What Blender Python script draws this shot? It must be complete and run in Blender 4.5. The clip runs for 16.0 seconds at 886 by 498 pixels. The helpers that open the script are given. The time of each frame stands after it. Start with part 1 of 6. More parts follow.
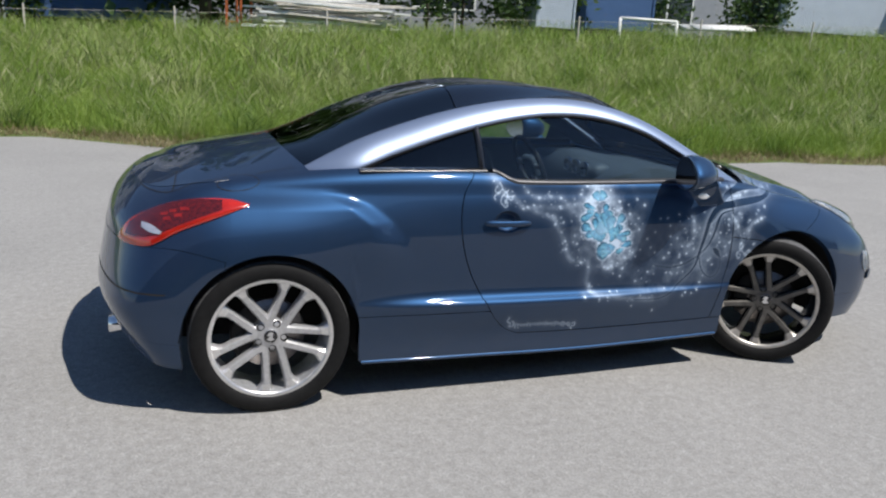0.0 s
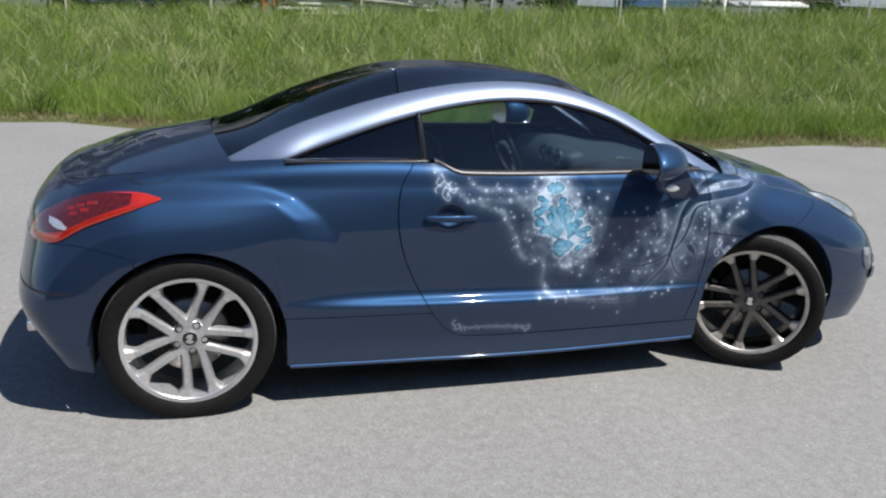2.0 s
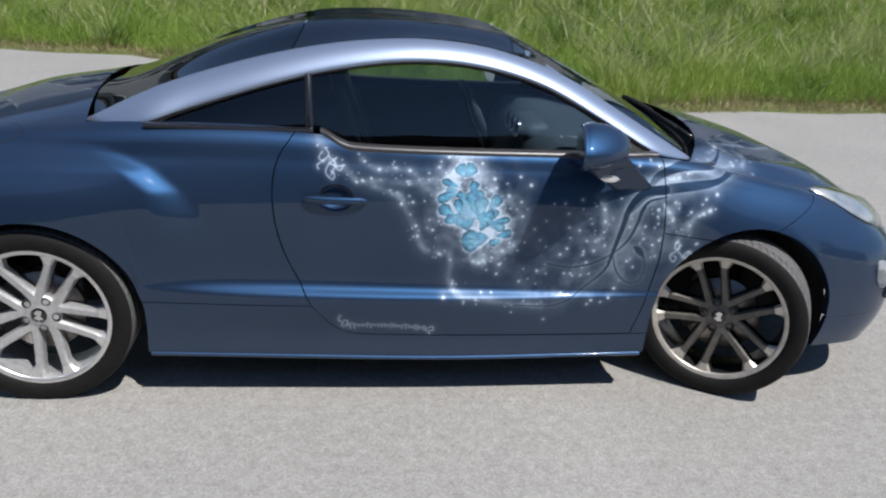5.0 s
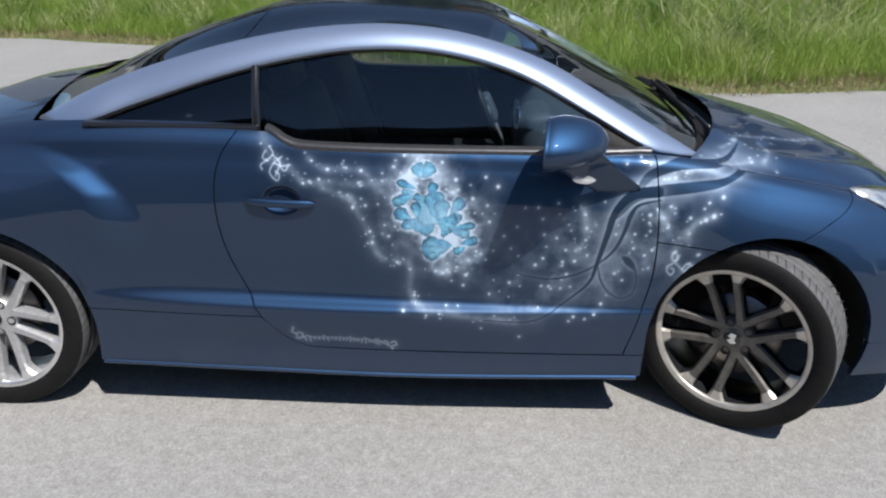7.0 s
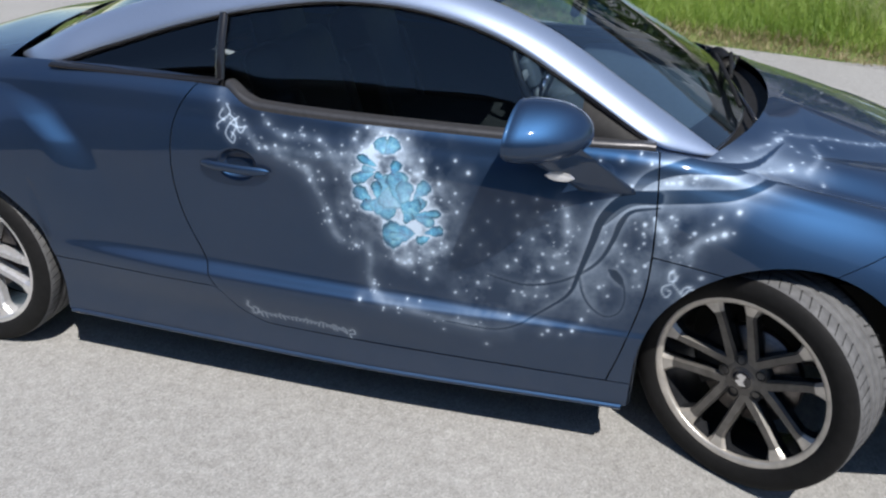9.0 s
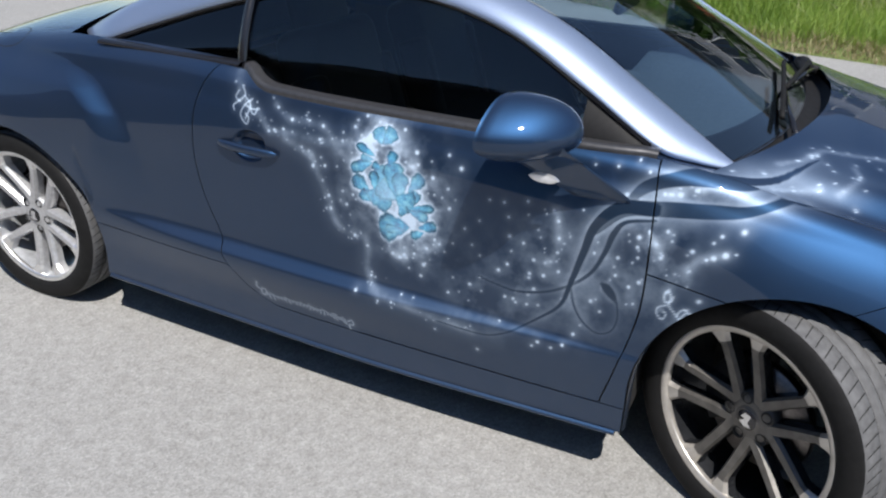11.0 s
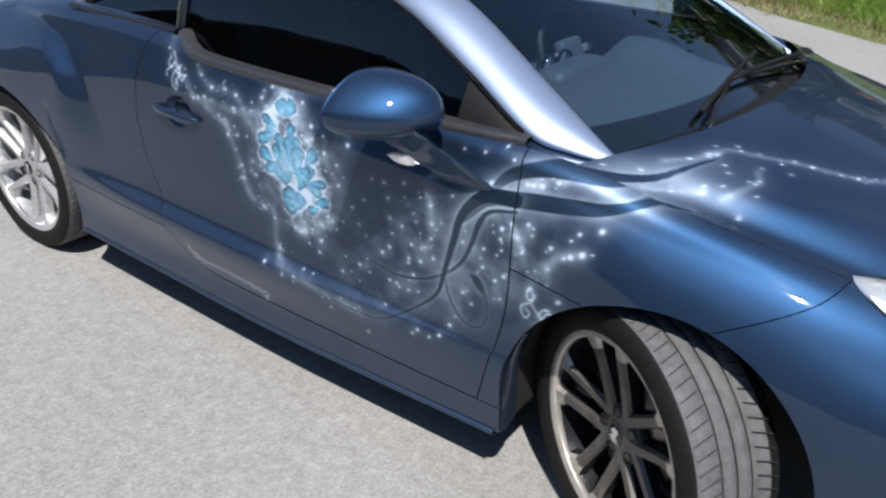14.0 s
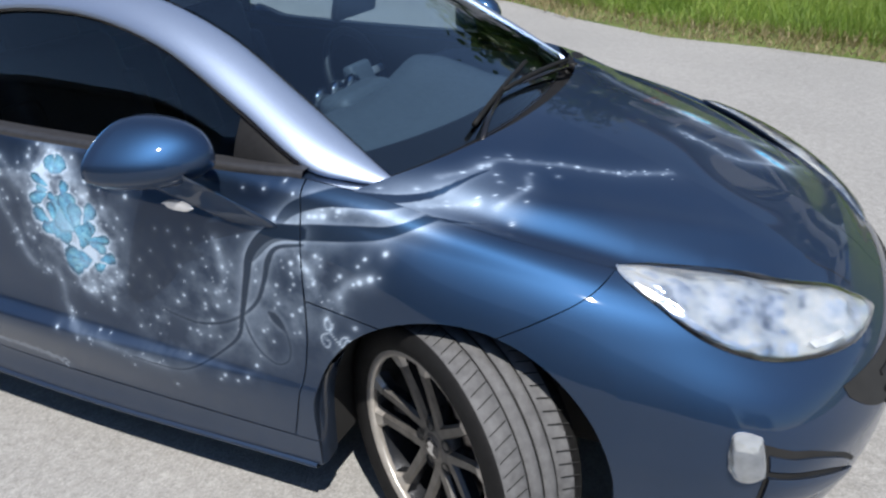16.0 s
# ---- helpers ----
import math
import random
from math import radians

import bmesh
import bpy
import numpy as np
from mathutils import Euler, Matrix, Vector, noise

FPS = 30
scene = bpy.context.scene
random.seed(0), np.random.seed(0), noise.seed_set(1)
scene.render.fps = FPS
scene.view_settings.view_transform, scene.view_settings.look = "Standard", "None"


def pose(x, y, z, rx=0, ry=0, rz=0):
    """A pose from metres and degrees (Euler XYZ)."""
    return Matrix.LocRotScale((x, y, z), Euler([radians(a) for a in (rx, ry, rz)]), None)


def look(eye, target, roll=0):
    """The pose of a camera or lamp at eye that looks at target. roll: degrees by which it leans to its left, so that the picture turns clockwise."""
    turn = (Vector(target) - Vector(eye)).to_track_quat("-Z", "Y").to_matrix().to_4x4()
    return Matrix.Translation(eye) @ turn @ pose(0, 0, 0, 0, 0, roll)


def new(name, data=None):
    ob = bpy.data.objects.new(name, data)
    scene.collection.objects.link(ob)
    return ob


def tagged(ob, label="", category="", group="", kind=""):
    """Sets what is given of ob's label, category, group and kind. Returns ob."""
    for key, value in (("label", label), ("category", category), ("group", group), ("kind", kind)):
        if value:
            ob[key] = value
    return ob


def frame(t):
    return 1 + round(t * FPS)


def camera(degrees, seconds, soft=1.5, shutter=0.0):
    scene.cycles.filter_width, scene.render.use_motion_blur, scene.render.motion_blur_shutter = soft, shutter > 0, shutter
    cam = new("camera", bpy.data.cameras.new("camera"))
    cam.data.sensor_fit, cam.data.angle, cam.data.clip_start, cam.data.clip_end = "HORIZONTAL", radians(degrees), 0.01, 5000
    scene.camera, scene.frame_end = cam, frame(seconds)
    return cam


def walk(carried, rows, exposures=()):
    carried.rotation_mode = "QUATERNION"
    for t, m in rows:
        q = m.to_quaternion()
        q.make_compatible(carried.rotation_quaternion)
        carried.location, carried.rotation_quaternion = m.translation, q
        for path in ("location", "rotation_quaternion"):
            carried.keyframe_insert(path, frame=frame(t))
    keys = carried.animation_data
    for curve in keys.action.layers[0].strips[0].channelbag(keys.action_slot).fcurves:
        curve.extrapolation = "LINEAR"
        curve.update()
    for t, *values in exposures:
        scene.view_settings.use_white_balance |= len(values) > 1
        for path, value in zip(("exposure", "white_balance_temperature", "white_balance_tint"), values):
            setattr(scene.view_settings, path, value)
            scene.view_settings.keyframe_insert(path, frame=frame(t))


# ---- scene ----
cam = camera(58.61, 16.0, soft=2.2, shutter=0.5)
PATH = [
    (0, (-0.392, -4.016, 1.544), (0.265, -2.195, 1.043), 3.1),
    (0.5, (-0.229, -4.036, 1.544), (0.385, -2.205, 1.025), 3.2),
    (1, (-0.097, -3.986, 1.543), (0.491, -2.15, 1.011), 3.0),
    (1.5, (0.04, -3.93, 1.577), (0.59, -2.09, 1.018), 3.4),
    (2, (0.147, -3.899, 1.557), (0.678, -2.051, 1.007), 2.4),
    (2.5, (0.305, -3.882, 1.561), (0.787, -2.027, 0.991), 2.2),
    (3, (0.457, -3.875, 1.531), (0.89, -2.001, 0.981), 2.3),
    (3.5, (0.626, -3.821, 1.584), (1.03, -1.965, 0.959), 2.7),
    (4, (0.773, -3.746, 1.551), (1.099, -1.869, 0.944), 3.2),
    (4.2, (0.822, -3.697, 1.584), (1.142, -1.831, 0.94), 3.6),
    (6.3, (1.531, -3.411, 1.639), (1.553, -1.548, 0.912), 1.5),
    (6.5, (1.57, -3.373, 1.626), (1.564, -1.51, 0.9), 1.2),
    (7, (1.668, -3.278, 1.617), (1.597, -1.426, 0.865), 0.8),
    (7.5, (1.786, -3.175, 1.615), (1.66, -1.332, 0.848), 1.4),
    (8, (1.934, -3.064, 1.631), (1.707, -1.252, 0.814), 1.5),
    (8.5, (2.04, -2.982, 1.621), (1.728, -1.214, 0.74), 2.2),
    (9, (2.161, -2.857, 1.638), (1.746, -1.117, 0.743), 2.3),
    (11.3, (2.585, -2.603, 1.595), (1.798, -1.001, 0.694), 1.7),
    (11.5, (2.613, -2.558, 1.601), (1.81, -0.967, 0.693), 1.3),
    (12, (2.68, -2.462, 1.591), (1.825, -0.911, 0.664), 1.3),
    (12.5, (2.766, -2.395, 1.581), (1.835, -0.911, 0.615), 1.6),
    (13, (2.902, -2.337, 1.591), (1.879, -0.907, 0.637), 2.4),
    (13.5, (3.003, -2.302, 1.599), (1.946, -0.887, 0.661), 1.7),
    (14, (3.069, -2.272, 1.588), (2.042, -0.838, 0.644), 2.0),
    (14.5, (3.108, -2.24, 1.592), (2.159, -0.752, 0.649), 1.5),
    (15, (3.148, -2.209, 1.6), (2.276, -0.669, 0.666), 0.5),
    (15.5, (3.172, -2.196, 1.608), (2.382, -0.608, 0.684), 0.1),
    (16, (3.203, -2.193, 1.618), (2.475, -0.562, 0.717), -0.3),
]
walk(cam, [(t, look(eye, target, roll)) for t, eye, target, roll in PATH],
     exposures=[(0, 0.16, 6600, 10), (3.5, 0.18, 6600, 10), (8, 0.33, 6530, 10), (16, 0.38, 6500, 10)])

# ---------------------------------------------------------------- world, sun, exposure
SUN_DIR = Vector((0.36, -0.44, 1.0)).normalized()          # towards the sun
elev = math.asin(SUN_DIR.z)
azim = math.atan2(SUN_DIR.x, SUN_DIR.y)
world = bpy.data.worlds.new("world")
scene.world = world
world.use_nodes = True
wn = world.node_tree
sky = wn.nodes.new("ShaderNodeTexSky")
sky.sky_type = "NISHITA"
sky.sun_disc = False
sky.sun_elevation = elev
sky.sun_rotation = azim
sky.air_density, sky.dust_density, sky.ozone_density = 0.9, 0.0, 4.0
wn.nodes["Background"].inputs["Strength"].default_value = 0.098
wn.links.new(sky.outputs[0], wn.nodes["Background"].inputs["Color"])
sun = bpy.data.lights.new("sun", "SUN")
sun.energy, sun.angle, sun.color = 4.95, radians(0.53), (1.0, 0.965, 0.915)
new("sun", sun).matrix_world = look(SUN_DIR * 40, (0, 0, 0))


# ---------------------------------------------------------------- materials
class Nodes:
    """Short hand for a node material."""

    def __init__(self, name):
        self.mat = bpy.data.materials.new(name)
        self.mat.use_nodes = True
        self.t = self.mat.node_tree
        self.bsdf = self.t.nodes["Principled BSDF"]
        self.out = self.t.nodes["Material Output"]

    def add(self, kind, **values):
        n = self.t.nodes.new("ShaderNode" + kind)
        for key, v in values.items():
            n.inputs[key.replace("_", " ")].default_value = v
        return n

    def link(self, a, b):
        self.t.links.new(a, b)

    def coords(self):
        return self.add("TexCoord").outputs["Object"]

    def noise(self, scale, detail=4.0, rough=0.55, vec=None):
        n = self.add("TexNoise", Scale=scale, Detail=detail, Roughness=rough)
        self.link(vec if vec is not None else self.coords(), n.inputs["Vector"])
        return n.outputs["Fac"]

    def ramp(self, fac, stops):
        n = self.add("ValToRGB")
        els = n.color_ramp.elements
        while len(els) < len(stops):
            els.new(0.5)
        for e, (p, c) in zip(els, stops):
            e.position, e.color = p, (*c, 1)
        self.link(fac, n.inputs[0])
        return n.outputs[0]

    def mix(self, fac, a, b, blend="MIX"):
        n = self.t.nodes.new("ShaderNodeMix")
        n.data_type, n.blend_type = "RGBA", blend
        for sock, v in ((n.inputs[0], fac), (n.inputs[6], a), (n.inputs[7], b)):
            if hasattr(v, "is_linked"):
                self.link(v, sock)
            elif isinstance(v, (int, float)):
                sock.default_value = v
            else:
                sock.default_value = (*v, 1)
        return n.outputs[2]

    def math(self, op, a, b=0.0, clamp=False):
        n = self.add("Math")
        n.operation, n.use_clamp = op, clamp
        for sock, v in ((n.inputs[0], a), (n.inputs[1], b)):
            if hasattr(v, "is_linked"):
                self.link(v, sock)
            else:
                sock.default_value = v
        return n.outputs[0]

    def bump(self, height, strength=0.3, distance=0.01):
        n = self.add("Bump", Strength=strength, Distance=distance)
        self.link(height, n.inputs["Height"])
        self.link(n.outputs[0], self.bsdf.inputs["Normal"])

    def set(self, **values):
        for key, v in values.items():
            sock = self.bsdf.inputs[key.replace("_", " ")]
            if hasattr(v, "is_linked"):
                self.link(v, sock)
            else:
                sock.default_value = (*v, 1) if isinstance(v, tuple) and len(v) == 3 else v
        return self


def plain(name, color, rough=0.5, metal=0.0, var=0.15, scale=30.0, coat=0.0, bump=0.0):
    n = Nodes(name)
    f = n.noise(scale)
    lo, hi = tuple(c * (1 - var) for c in color), tuple(min(1, c * (1 + var)) for c in color)
    n.set(Base_Color=n.ramp(f, ((0.3, lo), (0.7, hi))), Metallic=metal, Coat_Weight=coat)
    n.set(Roughness=n.math("ADD", n.math("MULTIPLY", n.noise(scale * 0.4), rough * 0.25), rough * 0.87))
    if bump:
        n.bump(n.noise(scale * 3), bump, 0.002)
    return n.mat


PAINT_BLUE = (0.0135, 0.044, 0.105)


def make_paint(name, art):
    """Metallic blue under clear lacquer, with a thin film of road dust."""
    n = Nodes(name)
    flake = n.add("TexVoronoi", Scale=2600.0)
    n.link(n.coords(), flake.inputs["Vector"])
    base = n.mix(n.math("MULTIPLY", flake.outputs["Distance"], 0.45), PAINT_BLUE, tuple(c * 1.5 for c in PAINT_BLUE))
    metal, rough = 0.96, 0.53
    if art:
        a = n.add("Attribute")
        a.attribute_name = "art"
        sep = n.add("SeparateColor")
        n.link(a.outputs["Color"], sep.inputs[0])
        grain = n.math("ADD", n.math("MULTIPLY", n.noise(420.0, 2.0), 0.7), 0.65)
        mist = n.math("MULTIPLY", sep.outputs[0], grain, True)
        base = n.mix(mist, base, (0.57, 0.70, 0.86))
        cyan = n.ramp(n.noise(48.0, 5.0, 0.7), ((0.34, (0.008, 0.13, 0.36)), (0.5, (0.035, 0.36, 0.64)), (0.68, (0.26, 0.68, 0.84))))
        cyan = n.mix(n.math("MULTIPLY", mist, 0.22), cyan, (0.45, 0.78, 0.90))
        base = n.mix(sep.outputs[1], base, cyan)
        base = n.mix(sep.outputs[2], base, (0.010, 0.034, 0.066))
        keep = n.math("SUBTRACT", 1.0, n.math("MAXIMUM", mist, sep.outputs[1]), True)
        metal = n.math("MULTIPLY", keep, 0.96)
    n.set(Base_Color=base, Metallic=metal, Roughness=rough, Coat_Weight=1.0, Coat_Roughness=0.04, Coat_IOR=1.45)
    n.bump(n.noise(900.0, 2.0), 0.012, 0.001)
    # road dust: a thin film, in blotches and fine specks
    film = n.add("BsdfDiffuse")
    film.inputs["Color"].default_value = (0.36, 0.33, 0.29, 1)
    blotch = n.ramp(n.noise(3.2, 6.0, 0.6), ((0.30, (0.006, 0.006, 0.006)), (0.72, (0.018, 0.018, 0.018))))
    speck = n.math("MULTIPLY", n.noise(240.0, 3.0, 0.7), 0.012)
    # spray thrown up by the wheels, on the lowest hand's breadth of the flanks
    height = n.add("SeparateXYZ")
    n.link(n.coords(), height.inputs[0])
    low = n.add("MapRange")
    for key, value in zip(("From Min", "From Max", "To Min", "To Max"), (0.55, 0.22, 0.0, 1.0)):
        low.inputs[key].default_value = value
    n.link(height.outputs[2], low.inputs["Value"])
    spray = n.math("MULTIPLY", low.outputs[0], n.math("MULTIPLY", n.noise(9.0, 7.0, 0.7), 0.04))
    fac = n.math("ADD", n.math("ADD", blotch, speck), spray)
    mx = n.add("MixShader")
    n.link(fac, mx.inputs[0])
    n.link(n.bsdf.outputs[0], mx.inputs[1])
    n.link(film.outputs[0], mx.inputs[2])
    n.link(mx.outputs[0], n.out.inputs["Surface"])
    return n.mat


M_PAINT = make_paint("blue_metallic_paint", False)
M_ART = make_paint("airbrushed_blue_paint", True)
M_SILVER = plain("silver_arch_paint", (0.30, 0.37, 0.51), 0.46, 0.75, 0.05, 400, coat=0.25)
M_BLACK = plain("black_gloss_plastic", (0.012, 0.012, 0.014), 0.22, 0, 0.1, 60, coat=0.3)
M_RUBBER = plain("black_rubber", (0.007, 0.007, 0.0073), 0.75, 0, 0.3, 45, bump=0.1)
M_RUBBER.node_tree.nodes["Principled BSDF"].inputs["Specular IOR Level"].default_value = 0.25
M_TREAD = plain("dusty_tread_rubber", (0.105, 0.105, 0.108), 0.85, 0, 0.25, 38, bump=0.15)
M_BARREL_SHADED = plain("shaded_wheel_barrel", (0.035, 0.037, 0.042), 0.25, 0.6, 0.2, 40)
M_STRIP = plain("satin_dark_metal", (0.075, 0.075, 0.08), 0.38, 0.6, 0.12, 70)
M_BARREL_LIT = plain("lit_silver_barrel", (0.42, 0.43, 0.45), 0.38, 0.5, 0.2, 40)
M_TRIM = plain("matt_black_trim", (0.012, 0.012, 0.013), 0.6, 0, 0.2, 80)
M_TRIM.node_tree.nodes["Principled BSDF"].inputs["Specular IOR Level"].default_value = 0.2
M_DARK = plain("underbody_black", (0.010, 0.010, 0.010), 0.85, 0, 0.3, 20)
M_ALLOY = plain("machined_alloy", (0.76, 0.75, 0.74), 0.30, 0.8, 0.10, 60)
M_ALLOYD = plain("grey_alloy_spoke", (0.52, 0.52, 0.53), 0.36, 0.6, 0.12, 60)
M_DUST_SHADE = plain("alloy_with_dust_and_shade", (0.125, 0.118, 0.11), 0.45, 0.5, 0.25, 35)
M_DUST_SHADE_LIP = plain("machined_lip_with_dust_and_shade", (0.52, 0.49, 0.45), 0.35, 0.6, 0.15, 35)
M_STEEL = plain("brake_steel", (0.22, 0.20, 0.19), 0.38, 1.0, 0.2, 90)
M_CHROME = plain("chrome", (0.75, 0.75, 0.76), 0.08, 1.0, 0.04, 30)
M_SEAT = plain("dark_leather", (0.010, 0.011, 0.014), 0.6, 0, 0.3, 60, bump=0.2)
M_GLOSSROOF = plain("gloss_blue_black_roof", (0.008, 0.012, 0.022), 0.12, 0, 0.1, 60)
M_GLOSSROOF.node_tree.nodes["Principled BSDF"].inputs["Specular IOR Level"].default_value = 0.22
M_DASH = plain("soft_grey_plastic", (0.075, 0.09, 0.11), 0.6, 0, 0.2, 90, bump=0.15)
M_LINER = plain("grey_headlining", (0.022, 0.024, 0.028), 0.9, 0, 0.1, 120)


def glass_mat(name, tint, gloss=1.0, rough=0.0, ior=1.65):
    n = Nodes(name)
    n.t.nodes.remove(n.bsdf)
    tr = n.add("BsdfTransparent")
    tr.inputs["Color"].default_value = (*tint, 1)
    gl = n.add("BsdfGlossy")
    gl.inputs["Color"].default_value = (gloss, gloss, gloss, 1)
    gl.inputs["Roughness"].default_value = rough
    fr = n.add("Fresnel", IOR=ior)
    mx = n.add("MixShader")
    n.link(fr.outputs[0], mx.inputs[0])
    n.link(tr.outputs[0], mx.inputs[1])
    n.link(gl.outputs[0], mx.inputs[2])
    n.link(mx.outputs[0], n.out.inputs["Surface"])
    return n.mat


M_GLASS = glass_mat("tinted_side_glass", (0.66, 0.74, 0.76))
M_SCREEN = glass_mat("windscreen_glass", (0.64, 0.78, 0.88), ior=2.1)
M_DGLASS = glass_mat("privacy_glass", (0.045, 0.055, 0.065))
M_LENS = glass_mat("clear_lens", (0.93, 0.95, 0.96))


def red_lens():
    n = Nodes("red_tail_lens")
    f = n.noise(22.0, 3.0)
    w = n.add("TexWave", Scale=26.0, Distortion=0.0)
    n.link(n.coords(), w.inputs["Vector"])
    c = n.mix(f, (0.30, 0.008, 0.006), (0.60, 0.028, 0.012))
    c = n.mix(n.math("MULTIPLY", w.outputs["Fac"], 0.14), c, (0.22, 0.004, 0.003))
    n.set(Base_Color=c, Roughness=0.12, Coat_Weight=1.0, Coat_Roughness=0.02, Subsurface_Weight=0.15)
    return n.mat


M_RED = red_lens()
M_GLINT = plain("dull_red_glint", (.24, .012, .008), .1, 0, .3, 60, coat=1)
M_WHITE_LENS = plain("white_reflector", (0.75, 0.76, 0.78), 0.12, 0.6, 0.15, 45, coat=1.0)

# ---------------------------------------------------------------- mesh helpers


def link_mesh(name, verts, faces, mat, parent=None, label="", smooth=True):
    me = bpy.data.meshes.new(name)
    me.from_pydata([tuple(v) for v in verts], [], faces)
    me.validate()
    if smooth:
        me.shade_smooth()
    for m in mat if isinstance(mat, (list, tuple)) else [mat]:
        me.materials.append(m)
    ob = new(name, me)
    if parent is not None:
        ob.parent = parent
    if label:
        ob["label"] = label
    return ob


def part(name, bm, mat, parent, label="", smooth=True):
    me = bpy.data.meshes.new(name)
    bm.normal_update()
    bm.to_mesh(me)
    bm.free()
    if smooth:
        me.shade_smooth()
    me.materials.append(mat)
    ob = new(name, me)
    ob.parent = parent
    if label:
        ob["label"] = label
    return ob


def empty(name, at=(0, 0, 0)):
    ob = new(name)
    ob.location = at
    ob.empty_display_size = 0.1
    return ob


def grid_faces(n, m, flip=False, closed_m=False):
    """Quads of a grid of n rows and m columns."""
    out = []
    for i in range(n - 1):
        for j in range(m if closed_m else m - 1):
            a, b = i * m + j, i * m + (j + 1) % m
            c, d = b + m, a + m
            out.append((a, d, c, b) if flip else (a, b, c, d))
    return out


def crom(p, u):
    """Catmull-Rom through the rows of p (n, d) at the places u."""
    p = np.asarray(p, float)
    u = np.clip(np.asarray(u, float), 0, len(p) - 1)
    i = np.minimum(u.astype(int), len(p) - 2)
    f = (u - i)[..., None]
    q = np.concatenate([2 * p[:1] - p[1:2], p, 2 * p[-1:] - p[-2:-1]])
    a, b, c, d = q[i], q[i + 1], q[i + 2], q[i + 3]
    return 0.5 * (2 * b + (c - a) * f + (2 * a - 5 * b + 4 * c - d) * f**2 + (3 * b - a - 3 * c + d) * f**3)


def along(pts, x, axis=0):
    """A smooth curve through pts, taken at given values of its first coordinate."""
    pts = np.asarray(pts, float)
    u = np.linspace(0, len(pts) - 1, 40 * len(pts))
    c = crom(pts, u)
    return np.stack([np.interp(x, c[:, axis], c[:, k]) for k in range(pts.shape[1])], -1)


def box_bm(size, at=(0, 0, 0), bevel=0.0, seg=2, bm=None, rot=None):
    own = bmesh.new()
    bmesh.ops.create_cube(own, size=1)
    bmesh.ops.scale(own, vec=size, verts=own.verts)
    if bevel:
        bmesh.ops.bevel(own, geom=own.edges[:], offset=bevel, segments=seg, affect="EDGES", profile=0.5)
    m = Matrix.Translation(at)
    if rot is not None:
        m = m @ rot
    bmesh.ops.transform(own, matrix=m, verts=own.verts)
    if bm is None:
        return own
    tmp = bpy.data.meshes.new("tmp")
    own.to_mesh(tmp)
    own.free()
    bm.from_mesh(tmp)
    bpy.data.meshes.remove(tmp)
    return bm


def lathe(profile, seg=64, axis="Y"):
    """Vertices and faces of a profile of (radius, height) turned round the axis."""
    v, n = [], len(profile)
    for j in range(seg):
        a = 2 * math.pi * j / seg
        for r, h in profile:
            v.append((r * math.cos(a), h, r * math.sin(a)))
    f = []
    for j in range(seg):
        k = (j + 1) % seg
        for i in range(n - 1):
            f.append((j * n + i, j * n + i + 1, k * n + i + 1, k * n + i))
    return v, f


def tube(points, radius, seg=8, taper=None):
    """Vertices and faces of a tube along points."""
    pts = [Vector(p) for p in points]
    v, f = [], []
    up = Vector((0, 0, 1))
    for i, p in enumerate(pts):
        d = (pts[min(i + 1, len(pts) - 1)] - pts[max(i - 1, 0)]).normalized()
        s = d.cross(up if abs(d.z) < 0.95 else Vector((1, 0, 0))).normalized()
        w = s.cross(d)
        r = radius * (1 if taper is None else 1 + (taper - 1) * i / (len(pts) - 1))
        for k in range(seg):
            a = 2 * math.pi * k / seg
            v.append(p + s * r * math.cos(a) + w * r * math.sin(a))
    for i in range(len(pts) - 1):
        for k in range(seg):
            q = (k + 1) % seg
            f.append((i * seg + k, i * seg + q, (i + 1) * seg + q, (i + 1) * seg + k))
    f.append(tuple(range(seg))[::-1])
    f.append(tuple(range((len(pts) - 1) * seg, len(pts) * seg)))
    return v, f


def join(*lots):
    v, f = [], []
    for a, b in lots:
        k = len(v)
        v += list(a)
        f += [tuple(i + k for i in q) for q in b]
    return v, f

# ---------------------------------------------------------------- the car's skin
# Level lines round the car, from the tail's middle along one flank to the nose's middle: x, half width, z.
LINE_BOTTOM = [(-0.615, 0, 0.25), (-0.595, 0.42, 0.25), (-0.51, 0.74, 0.235), (-0.37, 0.865, 0.21), (0, 0.885, 0.19), (0.38, 0.888, 0.188), (0.85, 0.89, 0.18),
    (1.5, 0.89, 0.172), (2.25, 0.872, 0.183), (2.62, 0.875, 0.19), (3, 0.845, 0.2), (3.285, 0.735, 0.19), (3.47, 0.42, 0.185), (3.52, 0, 0.185)]
LINE_SILL = [(-0.655, 0, 0.33), (-0.635, 0.43, 0.33), (-0.545, 0.765, 0.32), (-0.38, 0.885, 0.3), (0, 0.89, 0.29), (0.38, 0.885, 0.285), (0.85, 0.885, 0.275),
    (1.5, 0.885, 0.265), (2.25, 0.88, 0.275), (2.62, 0.88, 0.28), (3.02, 0.86, 0.29), (3.325, 0.75, 0.29), (3.52, 0.42, 0.29), (3.575, 0, 0.29)]
LINE_RIDGE = [(-0.702, 0, 0.44), (-0.677, 0.44, 0.44), (-0.582, 0.788, 0.435), (-0.385, 0.895, 0.43), (0, 0.9, 0.425), (0.38, 0.9, 0.42), (0.85, 0.922, 0.418),
    (1.5, 0.922, 0.412), (2.25, 0.895, 0.415), (2.62, 0.89, 0.42), (3.03, 0.868, 0.42), (3.345, 0.755, 0.42), (3.54, 0.42, 0.42), (3.59, 0, 0.42)]
